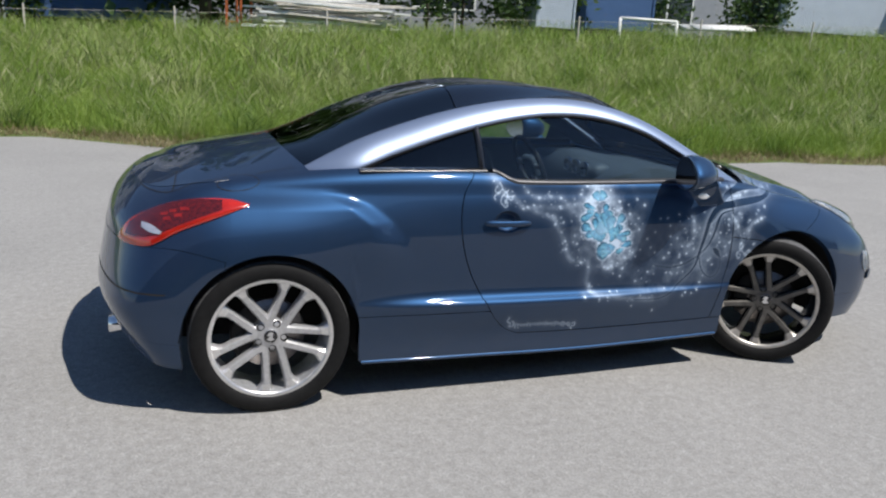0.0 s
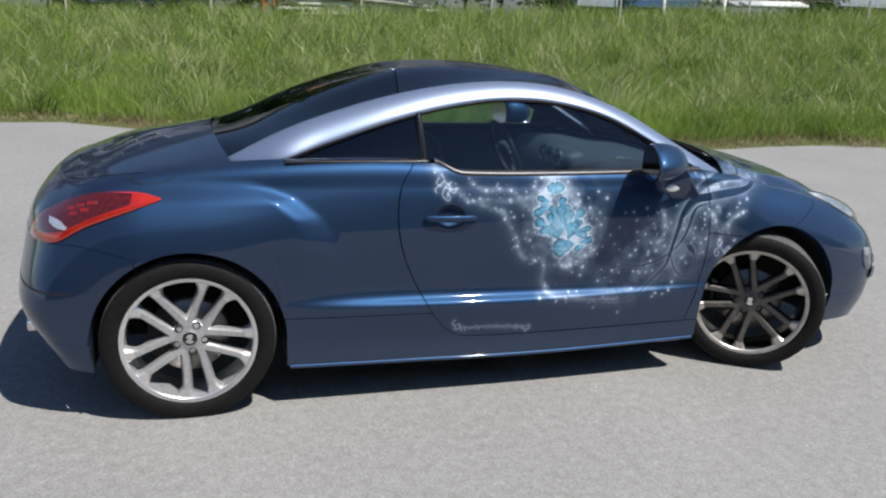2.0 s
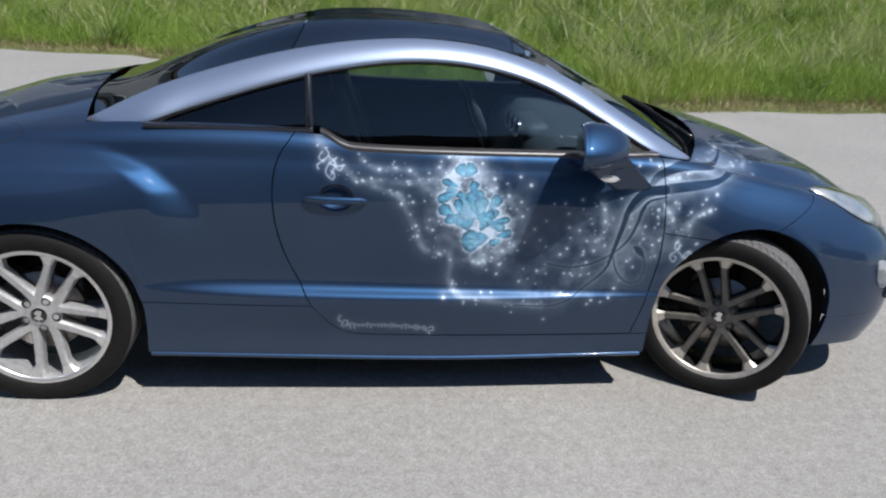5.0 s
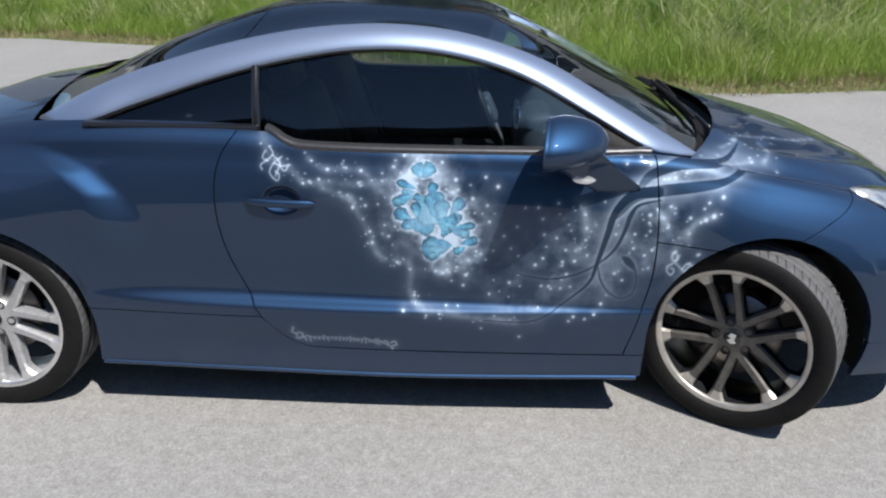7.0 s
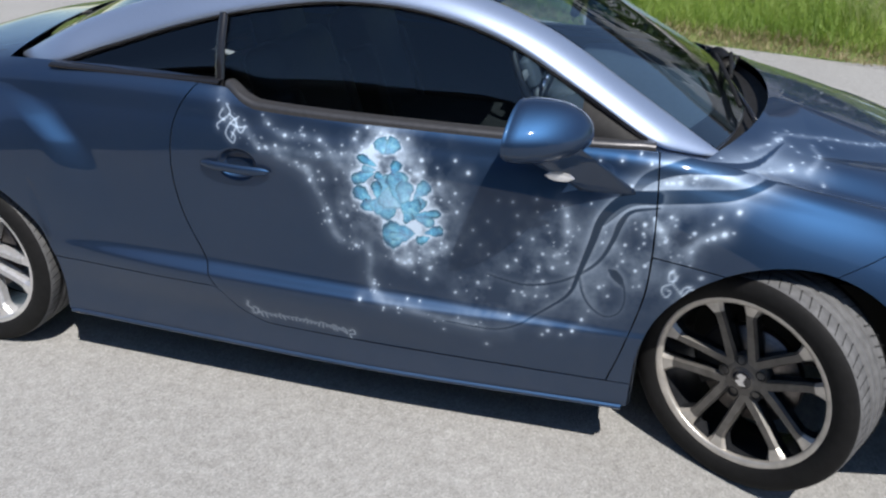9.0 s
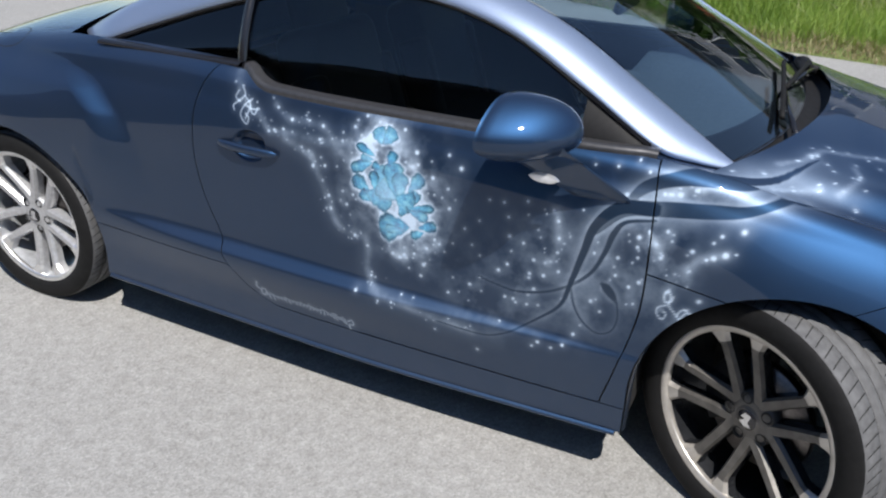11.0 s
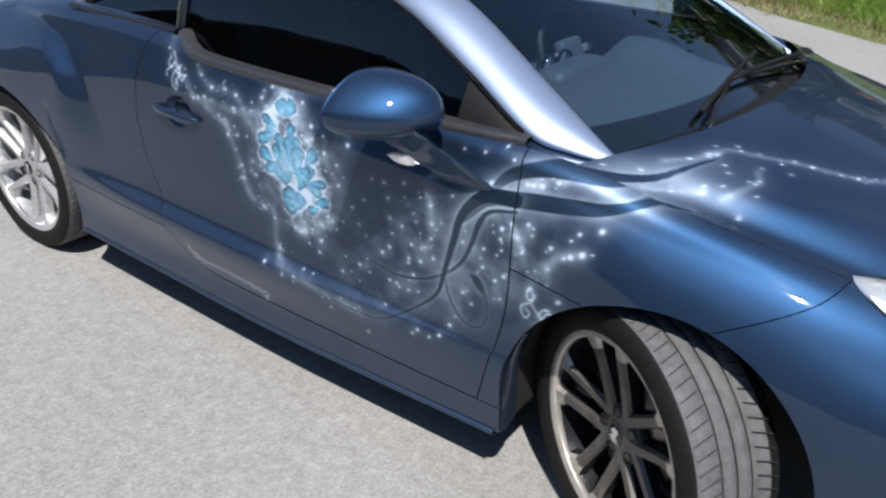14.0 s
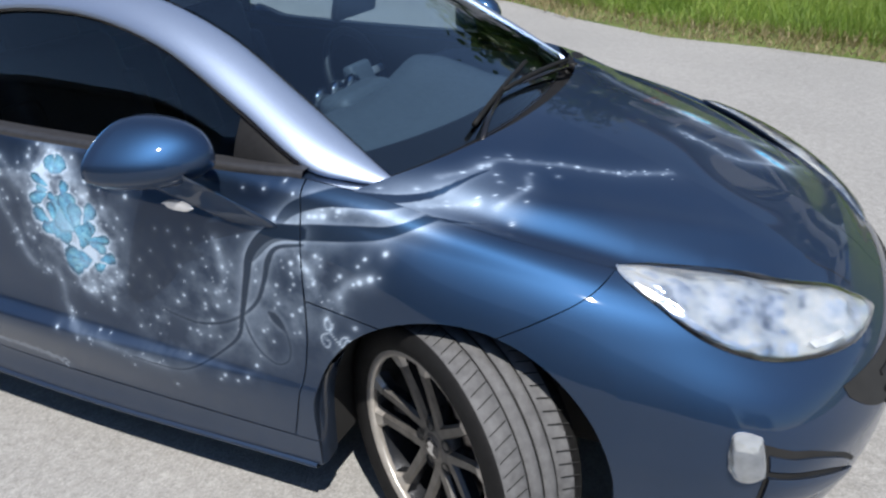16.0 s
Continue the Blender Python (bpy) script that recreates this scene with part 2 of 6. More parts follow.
LINE_ABOVE_RIDGE = [(-0.695, 0, 0.53), (-0.67, 0.44, 0.53), (-0.575, 0.78, 0.525), (-0.385, 0.9, 0.515), (0, 0.905, 0.5), (0.38, 0.89, 0.49), (0.85, 0.885, 0.478),
    (1.5, 0.885, 0.468), (2.25, 0.885, 0.47), (2.62, 0.89, 0.48), (3.03, 0.868, 0.49), (3.345, 0.75, 0.5), (3.535, 0.42, 0.5), (3.585, 0, 0.5)]
LINE_LOWER_FLANK = [(-0.668, 0, 0.66), (-0.64, 0.44, 0.66), (-0.525, 0.755, 0.66), (-0.36, 0.868, 0.655), (0, 0.895, 0.645), (0.38, 0.882, 0.64), (0.85, 0.878, 0.63),
    (1.5, 0.882, 0.62), (2.25, 0.886, 0.62), (2.62, 0.895, 0.62), (3.01, 0.852, 0.61), (3.305, 0.73, 0.6), (3.49, 0.41, 0.59), (3.54, 0, 0.585)]
LINE_UPPER_FLANK = [(-0.645, 0, 0.77), (-0.612, 0.42, 0.77), (-0.49, 0.7, 0.775), (-0.32, 0.825, 0.785), (0, 0.866, 0.785), (0.38, 0.868, 0.785), (0.85, 0.866, 0.785),
    (1.5, 0.874, 0.785), (2.25, 0.88, 0.775), (2.62, 0.868, 0.745), (2.975, 0.815, 0.71), (3.245, 0.695, 0.675), (3.43, 0.4, 0.65), (3.48, 0, 0.64)]
LINE_SHOULDER = [(-0.6, 0, 0.845), (-0.565, 0.37, 0.845), (-0.465, 0.61, 0.85), (-0.3, 0.745, 0.885), (0, 0.792, 0.9), (0.38, 0.826, 0.905), (0.85, 0.84, 0.905),
    (1.5, 0.852, 0.9), (2.25, 0.85, 0.89), (2.62, 0.815, 0.835), (2.945, 0.765, 0.785), (3.195, 0.655, 0.735), (3.37, 0.39, 0.7), (3.42, 0, 0.69)]
LINE_WAIST = [(-0.54, 0, 0.9), (-0.505, 0.32, 0.9), (-0.425, 0.53, 0.905), (-0.28, 0.66, 0.94), (0, 0.722, 0.975), (0.38, 0.775, 1), (0.85, 0.785, 1.008),
    (1.5, 0.8, 0.972), (2.25, 0.8, 0.958), (2.6, 0.745, 0.893), (2.9, 0.69, 0.832), (3.13, 0.58, 0.78), (3.3, 0.36, 0.735), (3.36, 0, 0.725)]
LINE_DECK_SIDE = [(-0.47, 0, 0.93), (-0.435, 0.235, 0.932), (-0.37, 0.355, 0.945), (-0.25, 0.43, 0.978), (0, 0.47, 1.01), (0.38, 0.55, 1.06), (0.85, 0.57, 1.03),
    (1.5, 0.58, 0.99), (2.25, 0.56, 0.985), (2.61, 0.5, 0.949), (2.88, 0.46, 0.886), (3.06, 0.39, 0.843), (3.2, 0.25, 0.799), (3.28, 0, 0.774)]
LINE_DECK_INNER = [(-0.41, 0, 0.953), (-0.375, 0.12, 0.958), (-0.315, 0.17, 0.975), (-0.2, 0.2, 1.008), (0, 0.22, 1.04), (0.38, 0.25, 1.1), (0.85, 0.28, 1.05),
    (1.5, 0.28, 1), (2.27, 0.28, 0.995), (2.62, 0.25, 0.972), (2.87, 0.23, 0.914), (3.01, 0.2, 0.878), (3.12, 0.13, 0.837), (3.2, 0, 0.804)]
LINE_DECK_MIDDLE = [(-0.33, 0, 0.97), (-0.285, 0, 0.978), (-0.235, 0, 1), (-0.16, 0, 1.022), (0, 0, 1.05), (0.38, 0, 1.11), (0.85, 0, 1.05),
    (1.5, 0, 1), (2.28, 0, 1), (2.62, 0, 0.977), (2.865, 0, 0.92), (2.99, 0, 0.885), (3.08, 0, 0.849), (3.14, 0, 0.825)]
RING = [LINE_BOTTOM, LINE_SILL, LINE_RIDGE, LINE_ABOVE_RIDGE, LINE_LOWER_FLANK, LINE_UPPER_FLANK,
        LINE_SHOULDER, LINE_WAIST, LINE_DECK_SIDE, LINE_DECK_INNER, LINE_DECK_MIDDLE]
LEVELS = np.array(RING)                                      # level, station, xyz


def step(v):
    v = np.clip(v, 0, 1)
    return v * v * (3 - 2 * v)


def haunch(p):
    """The swelling over the rear wheel, with its crest line."""
    x, z = p[..., 0], p[..., 2]
    front = np.interp(z, [.40, .55, .64, .72, .80, .87, .92], [.70, .66, .63, .595, .53, .44, .33])
    soft = np.interp(z, [.45, .66, .80], [.55, .22, .13])
    out = 0.036 * step((front - x) / soft) * step((.945 - z) / .09) * step((x + .50) / .35) * step((z - .40) / .30)
    q = np.array(p)
    q[..., 1] += out
    return q


def skin(u, k):
    """The flank's surface: u runs from tail (0) to nose (13), k from the bottom edge (0) over the shoulder (7) to the middle of the deck (10)."""
    u, k = np.broadcast_arrays(np.asarray(u, float), np.asarray(k, float))
    n, s = LEVELS.shape[:2]
    k = np.clip(k, 0, n - 1)
    i = np.minimum(k.astype(int), n - 2)
    f = (k - i)[..., None]
    pad = np.concatenate([2 * LEVELS[:1] - LEVELS[1:2], LEVELS, LEVELS[-2:-1] * (1, -1, 1)])
    uu = np.clip(u, 0, s - 1)
    j = np.minimum(uu.astype(int), s - 2)
    g = (uu - j)[..., None]
    wide = np.concatenate([2 * pad[:, :1] - pad[:, 1:2], pad, 2 * pad[:, -1:] - pad[:, -2:-1]], 1)
    # The lines cross the car's middle at right angles.
    wide[:, 0] = pad[:, 1] * (1, -1, 1)
    wide[:, -1] = pad[:, -2] * (1, -1, 1)

    def row(q):
        a, b, c, d = (wide[q, j + o] for o in range(4))
        return 0.5 * (2 * b + (c - a) * g + (2 * a - 5 * b + 4 * c - d) * g**2 + (3 * b - a - 3 * c + d) * g**3)

    a, b, c, d = (row(i + o) for o in range(4))
    return haunch(0.5 * (2 * b + (c - a) * f + (2 * a - 5 * b + 4 * c - d) * f**2 + (3 * b - a - 3 * c + d) * f**3))


def trough(p):
    """The hollow that runs between the bonnet's ridge and the crest of the wing."""
    x, w = p[..., 0], np.abs(p[..., 1])
    mid = np.interp(x, [2.40, 2.60, 2.73, 2.95, 3.10, 3.2, 3.3], [.73, .690, .670, .625, .565, .50, .43])
    fade = step((x - 2.42) / .20) * step((3.30 - x) / .24)
    q = np.array(p)
    q[..., 2] -= .024 * np.exp(-((w - mid) / .047) ** 2) * fade
    return q


_U, _K = np.meshgrid(np.linspace(0, 13, 521), np.linspace(0, 7, 141), indexing="ij")
_S = skin(_U, _K)


def locate(x, z):
    """The place (u, k) on the flank at x and z."""
    u, k = [], []
    for a, b in zip(np.atleast_1d(x), np.atleast_1d(z)):
        d = (_S[..., 0] - a) ** 2 + (_S[..., 2] - b) ** 2 + 1e-4 * (_S[..., 1] < 0.3)
        i = np.unravel_index(np.argmin(d), d.shape)
        p, q = _U[i], _K[i]
        for _ in range(4):
            s = skin(p, q)
            du, dk = (skin(p + 1e-3, q) - s) * 1e3, (skin(p, q + 1e-3) - s) * 1e3
            m = np.array([[du[0], dk[0]], [du[2], dk[2]]])
            if abs(np.linalg.det(m)) < 1e-6:
                break
            step = np.linalg.solve(m, [a - s[0], b - s[2]])
            p, q = float(np.clip(p + np.clip(step[0], -.1, .1), 0, 13)), float(np.clip(q + np.clip(step[1], -.1, .1), 0, 7))
        u.append(p), k.append(q)
    return np.array(u), np.array(k)


def line(points):
    """A seam: a smooth curve through (x, z) points, as places (u, k)."""
    c = crom(points, np.linspace(0, len(points) - 1, 6 * len(points)))
    return locate(c[:, 0], c[:, 1])


def by_k(points):
    u, k = line(points)
    o = np.argsort(k)
    return lambda q: np.interp(q, k[o], u[o])


def by_u(points):
    u, k = line(points)
    o = np.argsort(u)
    return lambda q: np.interp(q, u[o], k[o])


def const(c):
    return lambda q: np.full(np.shape(q), float(c))


ARCH = {"rear": (0.004, 0.322, 0.368), "front": (2.642, 0.336, 0.374)}


def arch_line(which):
    """The wheel opening's edge as k over u."""
    x, z, r = ARCH[which]
    a = np.linspace(math.pi, 0, 60)
    u, k = locate(x + r * np.cos(a), z + r * np.sin(a))
    o = np.argsort(u)
    return (lambda q: np.interp(q, u[o], k[o])), u[o][0], u[o][-1]


def panel_points(left, right, bottom, top, n, m, gap=0.002, cos=False):
    """Points of a panel between four seams: left and right give u over k, bottom and top give k over u."""
    s = np.linspace(0, 1, n)
    if cos:
        s = 0.5 - 0.5 * np.cos(math.pi * s)
    s, t = np.meshgrid(s, np.linspace(0, 1, m), indexing="ij")
    u, k = 6 + 0 * s, 3 + 0 * s
    for _ in range(90):
        u = .7 * u + .3 * (left(k) + (right(k) - left(k)) * s)
        k = .7 * k + .3 * (bottom(u) + (top(u) - bottom(u)) * t)
    p = skin(u, k)
    q = p.copy()
    for edge, inner in ((np.s_[0], np.s_[1]), (np.s_[-1], np.s_[-2])):
        d = p[inner] - p[edge]
        q[edge] = p[edge] + d / np.maximum(np.linalg.norm(d, axis=-1, keepdims=True), 1e-6) * gap
    for edge, inner in ((np.s_[:, 0], np.s_[:, 1]), (np.s_[:, -1], np.s_[:, -2])):
        d = p[inner] - p[edge]
        q[edge] = q[edge] + d / np.maximum(np.linalg.norm(d, axis=-1, keepdims=True), 1e-6) * gap
    return q


def normals(p):
    """Outward normals of a grid of points (half widths)."""
    n = np.cross(np.gradient(p, axis=0), np.gradient(p, axis=1))
    size = np.linalg.norm(n, axis=-1, keepdims=True)
    good = n[size[..., 0] > .2 * np.median(size)]
    good = good / np.linalg.norm(good, axis=-1, keepdims=True)
    mean = good.mean(0) / np.linalg.norm(good.mean(0))
    if mean[1] + .5 * mean[2] < 0:
        n, mean = -n, -mean
    n = n / np.maximum(size, 1e-9)
    n = np.where((size < .05 * np.median(size)) | ((n @ mean)[..., None] < .05), mean, n)
    return n


def sheet(name, p, side, mat, parent, label="", depth=0.014, art=None):
    """A panel from a grid of points (half widths), with edges folded inwards. side: -1 the right flank, 1 the left."""
    n, m = p.shape[:2]
    v = p.reshape(-1, 3)
    f = grid_faces(n, m, side < 0)
    if depth:
        nrm = normals(p)
        rim = [(i, 0) for i in range(n)] + [(n - 1, j) for j in range(1, m)] + [(i, m - 1) for i in range(n - 2, -1, -1)] + [(0, j) for j in range(m - 2, 0, -1)]
        top = np.array([p[i, j] for i, j in rim])
        back = np.array([p[i, j] - nrm[i, j] * depth for i, j in rim])
        k, r = n * m, len(rim)
        v = np.concatenate([v, top, back])
        for a in range(r):
            b = (a + 1) % r
            q = (k + a, k + b, k + r + b, k + r + a)
            f.append(q if side < 0 else q[::-1])
    ob = link_mesh(name, v * (1, side, 1), f, mat, parent, label)
    if art is not None:
        col = ob.data.color_attributes.new("art", "FLOAT_COLOR", "POINT")
        c = np.zeros((len(v), 4), np.float32)
        c[: n * m, :3] = art(p.reshape(-1, 3))
        c[:, 3] = 1
        col.data.foreach_set("color", c.ravel())
    return ob


# Seams on the flank.
DOOR_REAR = [(1.10, .262), (1.045, .30), (.99, .36), (.93, .46), (.87, .58), (.835, .70), (.826, .82), (.845, .92), (.90, 1.005), (.93, 1.04)]
DOOR_FRONT = [(2.195, .20), (2.197, .265), (2.225, .38), (2.262, .55), (2.268, .69), (2.258, .85), (2.243, .99)]
DOOR_LOW = [(.90, .30), (1.07, .272), (1.18, .262), (1.5, .258), (2.0, .262), (2.3, .268)]
BUMPER_FRONT = [(2.70, .68), (2.735, .70), (2.82, .745), (2.90, .79), (2.945, .83)]
FENDER_LOW = [(2.20, .70), (2.268, .690), (2.38, .676), (2.50, .660), (2.60, .64)]

door_rear, door_front, door_low = by_k(DOOR_REAR), by_k(DOOR_FRONT), by_u(DOOR_LOW)
rear_arch, ra0, ra1 = arch_line("rear")
front_arch, fa0, fa1 = arch_line("front")
bumper_front = by_k(BUMPER_FRONT)
fender_low = by_u(FENDER_LOW)


# ---------------------------------------------------------------- the airbrushed picture on the flank (x, z) and bonnet (x, y)
STARS_A = [(1.2, 0.896, 0.0084), (1.308, 0.895, 0.0082), (1.12, 0.85, 0.0068), (1.14, 0.857, 0.0068), (1.173, 0.864, 0.0051), (1.26, 0.902, 0.005), (1.301, 0.857, 0.0066), (1.322, 0.784, 0.0083), (1.281, 0.776, 0.0084), (1.308, 0.806, 0.005), (1.24, 0.824, 0.005), (1.377, 0.866, 0.0049), (1.412, 0.91, 0.0065), (1.447, 0.944, 0.0064), (1.419, 0.929, 0.0049), (1.489, 0.934, 0.0048), (1.377, 0.889, 0.0049), (1.363, 0.79, 0.0049), (1.336, 0.697, 0.0084), (1.343, 0.659, 0.0084), (1.384, 0.721, 0.005), (1.398, 0.683, 0.0083), (1.419, 0.717, 0.0066), (1.147, 0.921, 0.0068), (1.568, 0.927, 0.0079), (1.614, 0.875, 0.0111), (1.622, 0.844, 0.0063), (1.661, 0.86, 0.0047), (1.709, 0.885, 0.0078), (1.749, 0.857, 0.0109)]
STARS_B = [(1.669, 0.817, 0.0079), (1.717, 0.796, 0.0063), (1.677, 0.771, 0.0048), (1.701, 0.768, 0.0047), (1.725, 0.742, 0.0079), (1.606, 0.835, 0.0048), (1.583, 0.844, 0.0048), (1.741, 0.77, 0.0032), (1.426, 0.592, 0.0101), (1.468, 0.569, 0.0067), (1.482, 0.475, 0.0068), (1.447, 0.431, 0.0086), (1.517, 0.612, 0.0066), (1.546, 0.602, 0.0066), (1.576, 0.624, 0.0049), (1.553, 0.565, 0.0067), (1.576, 0.558, 0.0083), (1.591, 0.571, 0.0066), (1.622, 0.581, 0.0066), (1.661, 0.608, 0.0065), (1.653, 0.554, 0.0099), (1.645, 0.516, 0.0083), (1.606, 0.531, 0.005), (1.685, 0.64, 0.0065), (1.701, 0.63, 0.0049), (1.717, 0.611, 0.0049), (1.733, 0.487, 0.0067), (1.766, 0.498, 0.0033), (1.798, 0.531, 0.0082), (1.709, 0.371, 0.0051)]
STARS_C = [(1.839, 0.337, 0.0068), (1.524, 0.418, 0.0051), (1.568, 0.424, 0.0051), (1.839, 0.792, 0.0047), (1.88, 0.794, 0.0062), (1.896, 0.757, 0.0062), (1.815, 0.728, 0.0047), (1.774, 0.695, 0.0064), (1.904, 0.704, 0.0094), (1.944, 0.81, 0.0062), (1.741, 0.643, 0.0048), (1.798, 0.653, 0.0048), (1.823, 0.627, 0.0048), (2.015, 0.801, 0.0062), (2.031, 0.776, 0.0077), (2.038, 0.73, 0.0062), (2.038, 0.69, 0.0063), (2.046, 0.637, 0.0063), (2.023, 0.66, 0.0032), (1.904, 0.621, 0.0064), (1.88, 0.598, 0.008), (1.912, 0.663, 0.0048), (1.944, 0.694, 0.0063), (1.976, 0.653, 0.0079), (1.968, 0.611, 0.008), (1.968, 0.598, 0.0064), (2.007, 0.615, 0.008), (1.984, 0.568, 0.0081), (1.968, 0.516, 0.0065), (1.904, 0.522, 0.0065)]
STARS_D = [(1.928, 0.522, 0.0065), (1.936, 0.513, 0.0049), (2, 0.522, 0.0049), (2.09, 0.818, 0.0046), (2.098, 0.93, 0.0046), (2.154, 0.935, 0.0061), (2.187, 0.875, 0.0077), (2.2, 0.954, 0.0046), (2.23, 0.934, 0.0061), (2.133, 0.713, 0.0062), (2.193, 0.715, 0.0078), (2.236, 0.78, 0.0108), (2.236, 0.754, 0.0077), (2.241, 0.727, 0.0062), (2.23, 0.711, 0.0047), (2.193, 0.666, 0.0063), (2.23, 0.643, 0.0079), (2.253, 0.662, 0.0095), (2.247, 0.599, 0.0048), (2.14, 0.576, 0.008), (2.167, 0.552, 0.0064), (2.105, 0.464, 0.0082), (2.015, 0.421, 0.0083), (2.083, 0.43, 0.0082), (2.053, 0.414, 0.0066), (2, 0.405, 0.0066), (2.258, 0.8, 0.0062), (2.324, 0.655, 0.0079), (2.402, 0.652, 0.0095), (2.439, 0.779, 0.0125)]
STARS_E = [(2.414, 0.767, 0.0109), (2.364, 0.773, 0.0093), (2.399, 0.76, 0.0062), (2.407, 0.802, 0.0062), (2.422, 0.82, 0.0078), (2.467, 0.836, 0.0109), (2.275, 0.891, 0.0061), (2.29, 0.892, 0.0062), (2.31, 0.895, 0.0092), (2.346, 0.91, 0.0077), (2.3, 0.808, 0.0077), (2.295, 0.74, 0.0078), (2.315, 0.787, 0.0046)]
STARS = STARS_A + STARS_B + STARS_C + STARS_D + STARS_E
TOP_STARS_A = [(2.168, -0.837, 0.0052), (2.206, -0.813, 0.0052), (2.327, -0.795, 0.004), (2.406, -0.754, 0.005), (2.474, -0.704, 0.0061), (2.247, -0.834, 0.0051), (2.363, -0.834, 0.0059), (2.516, -0.769, 0.0031), (2.601, -0.646, 0.0041), (2.604, -0.661, 0.0051), (2.634, -0.625, 0.0041), (2.627, -0.572, 0.0053), (2.609, -0.553, 0.0054), (2.689, -0.547, 0.0053), (2.685, -0.563, 0.0053), (2.691, -0.667, 0.006), (2.604, -0.457, 0.0056), (2.724, -0.403, 0.0056), (2.764, -0.389, 0.0045), (2.734, -0.46, 0.0055), (2.676, -0.492, 0.0054), (2.821, -0.363, 0.0046), (2.858, -0.344, 0.0034), (2.881, -0.326, 0.0034), (2.909, -0.289, 0.0047)]
TOP_STARS_B = [(2.959, -0.256, 0.0036)]
TOP_STARS = TOP_STARS_A + TOP_STARS_B
TRAIL_a = [(0.981, 1.004), (1.012, 0.939), (1.088, 0.884), (1.127, 0.852), (1.193, 0.855), (1.301, 0.853), (1.405, 0.866), (1.468, 0.888)]
TRAIL_b = [(1.14, 0.927), (1.193, 0.898), (1.301, 0.895), (1.37, 0.836)]
TRAIL_c = [(1.274, 0.809), (1.329, 0.704), (1.37, 0.61), (1.461, 0.589), (1.468, 0.493), (1.503, 0.442), (1.599, 0.424), (1.717, 0.41), (1.823, 0.399)]
TRAIL_d = [(1.517, 0.612), (1.553, 0.565), (1.614, 0.564), (1.669, 0.601), (1.717, 0.647)]
TRAIL_e = [(1.412, 0.91), (1.447, 0.944), (1.517, 0.93)]
TRAIL_f = [(2.023, 0.803), (2.038, 0.697), (2.015, 0.657)]
TRAIL_g = [(2.253, 0.882), (2.315, 0.905), (2.359, 0.909)]
TRAIL_h = [(2.442, 0.782), (2.384, 0.759), (2.363, 0.723), (2.367, 0.683)]
TRAIL_i = [(2.274, 0.783), (2.3, 0.722), (2.328, 0.677)]
TRAIL_j = [(1.267, 0.806), (1.233, 0.819), (1.18, 0.836)]
TRAILS = [TRAIL_a, TRAIL_b, TRAIL_c, TRAIL_d, TRAIL_e, TRAIL_f, TRAIL_g, TRAIL_h, TRAIL_i, TRAIL_j]
TOP_TRAIL_a = [(2.567, -0.55), (2.591, -0.494), (2.635, -0.463), (2.726, -0.408), (2.821, -0.363), (2.881, -0.326), (2.971, -0.244)]
TOP_TRAIL_b = [(2.499, -0.642), (2.548, -0.587), (2.571, -0.539)]
TOP_TRAIL_c = [(2.675, -0.512), (2.689, -0.552), (2.674, -0.608), (2.648, -0.649)]
TOP_TRAIL_d = [(2.502, -0.749), (2.539, -0.708), (2.604, -0.656)]
TOP_TRAIL_f = [(2.631, 0.409), (2.747, 0.304), (2.915, 0.238), (3.054, 0.208), (3.18, 0.325)]
TOP_TRAIL_g = [(2.944, 0.057), (3.008, 0.05), (3.103, 0.051), (3.22, 0.18), (3.284, 0.326)]
TOP_TRAILS = [TOP_TRAIL_a, TOP_TRAIL_b, TOP_TRAIL_c, TOP_TRAIL_d, TOP_TRAIL_f, TOP_TRAIL_g]
MIST = [(1.454, 0.831, 0.0728, 0.45), (1.546, 0.794, 0.1043, 0.8), (1.614, 0.736, 0.0883, 0.8), (1.583, 0.644, 0.0736, 0.6), (1.503, 0.914, 0.0448, 0.5), (1.405, 0.686, 0.0465, 0.4), (1.96, 0.614, 0.0959, 0.32), (2.031, 0.714, 0.0703, 0.3), (2.18, 0.737, 0.0699, 0.38), (2.224, 0.643, 0.0712, 0.42), (2.112, 0.552, 0.0806, 0.3), (1.888, 0.51, 0.0902, 0.26), (1.79, 0.531, 0.0739, 0.2), (2.236, 0.777, 0.0433, 0.5), (2.329, 0.742, 0.0498, 0.42), (2.35, 0.597, 0.0576, 0.3), (2.29, 0.785, 0.0464, 0.3), (2.342, 0.903, 0.0586, 0.4), (2.44, 0.92, 0.0628, 0.3), (1.976, 0.771, 0.0434, 0.2), (1.653, 0.601, 0.0573, 0.3)]
BAND_a = [(2.258, 0.852, 0.017), (2.18, 0.842, 0.016), (2.126, 0.785, 0.0120), (2.105, 0.706, 0.0095), (2.083, 0.618, 0.0070), (2.061, 0.542, 0.0048), (2.007, 0.485, 0.0034), (1.944, 0.436, 0.0026), (1.872, 0.402, 0.0024), (1.798, 0.399, 0.002), (1.717, 0.404, 0.0015)]
BAND_b = [(2.264, 0.827, 0.0031), (2.199, 0.81, 0.0046), (2.174, 0.776, 0.0077), (2.16, 0.725, 0.0062), (2.133, 0.66, 0.0047), (2.083, 0.608, 0.004), (2.015, 0.568, 0.0032), (1.936, 0.548, 0.0032), (1.872, 0.554, 0.0024), (1.823, 0.564, 0.002)]
BAND_c = [(2.083, 0.602, 0.0032), (2.098, 0.549, 0.0028), (2.126, 0.508, 0.0024), (2.167, 0.486, 0.002), (2.202, 0.503, 0.002), (2.214, 0.543, 0.002), (2.208, 0.589, 0.0016)]
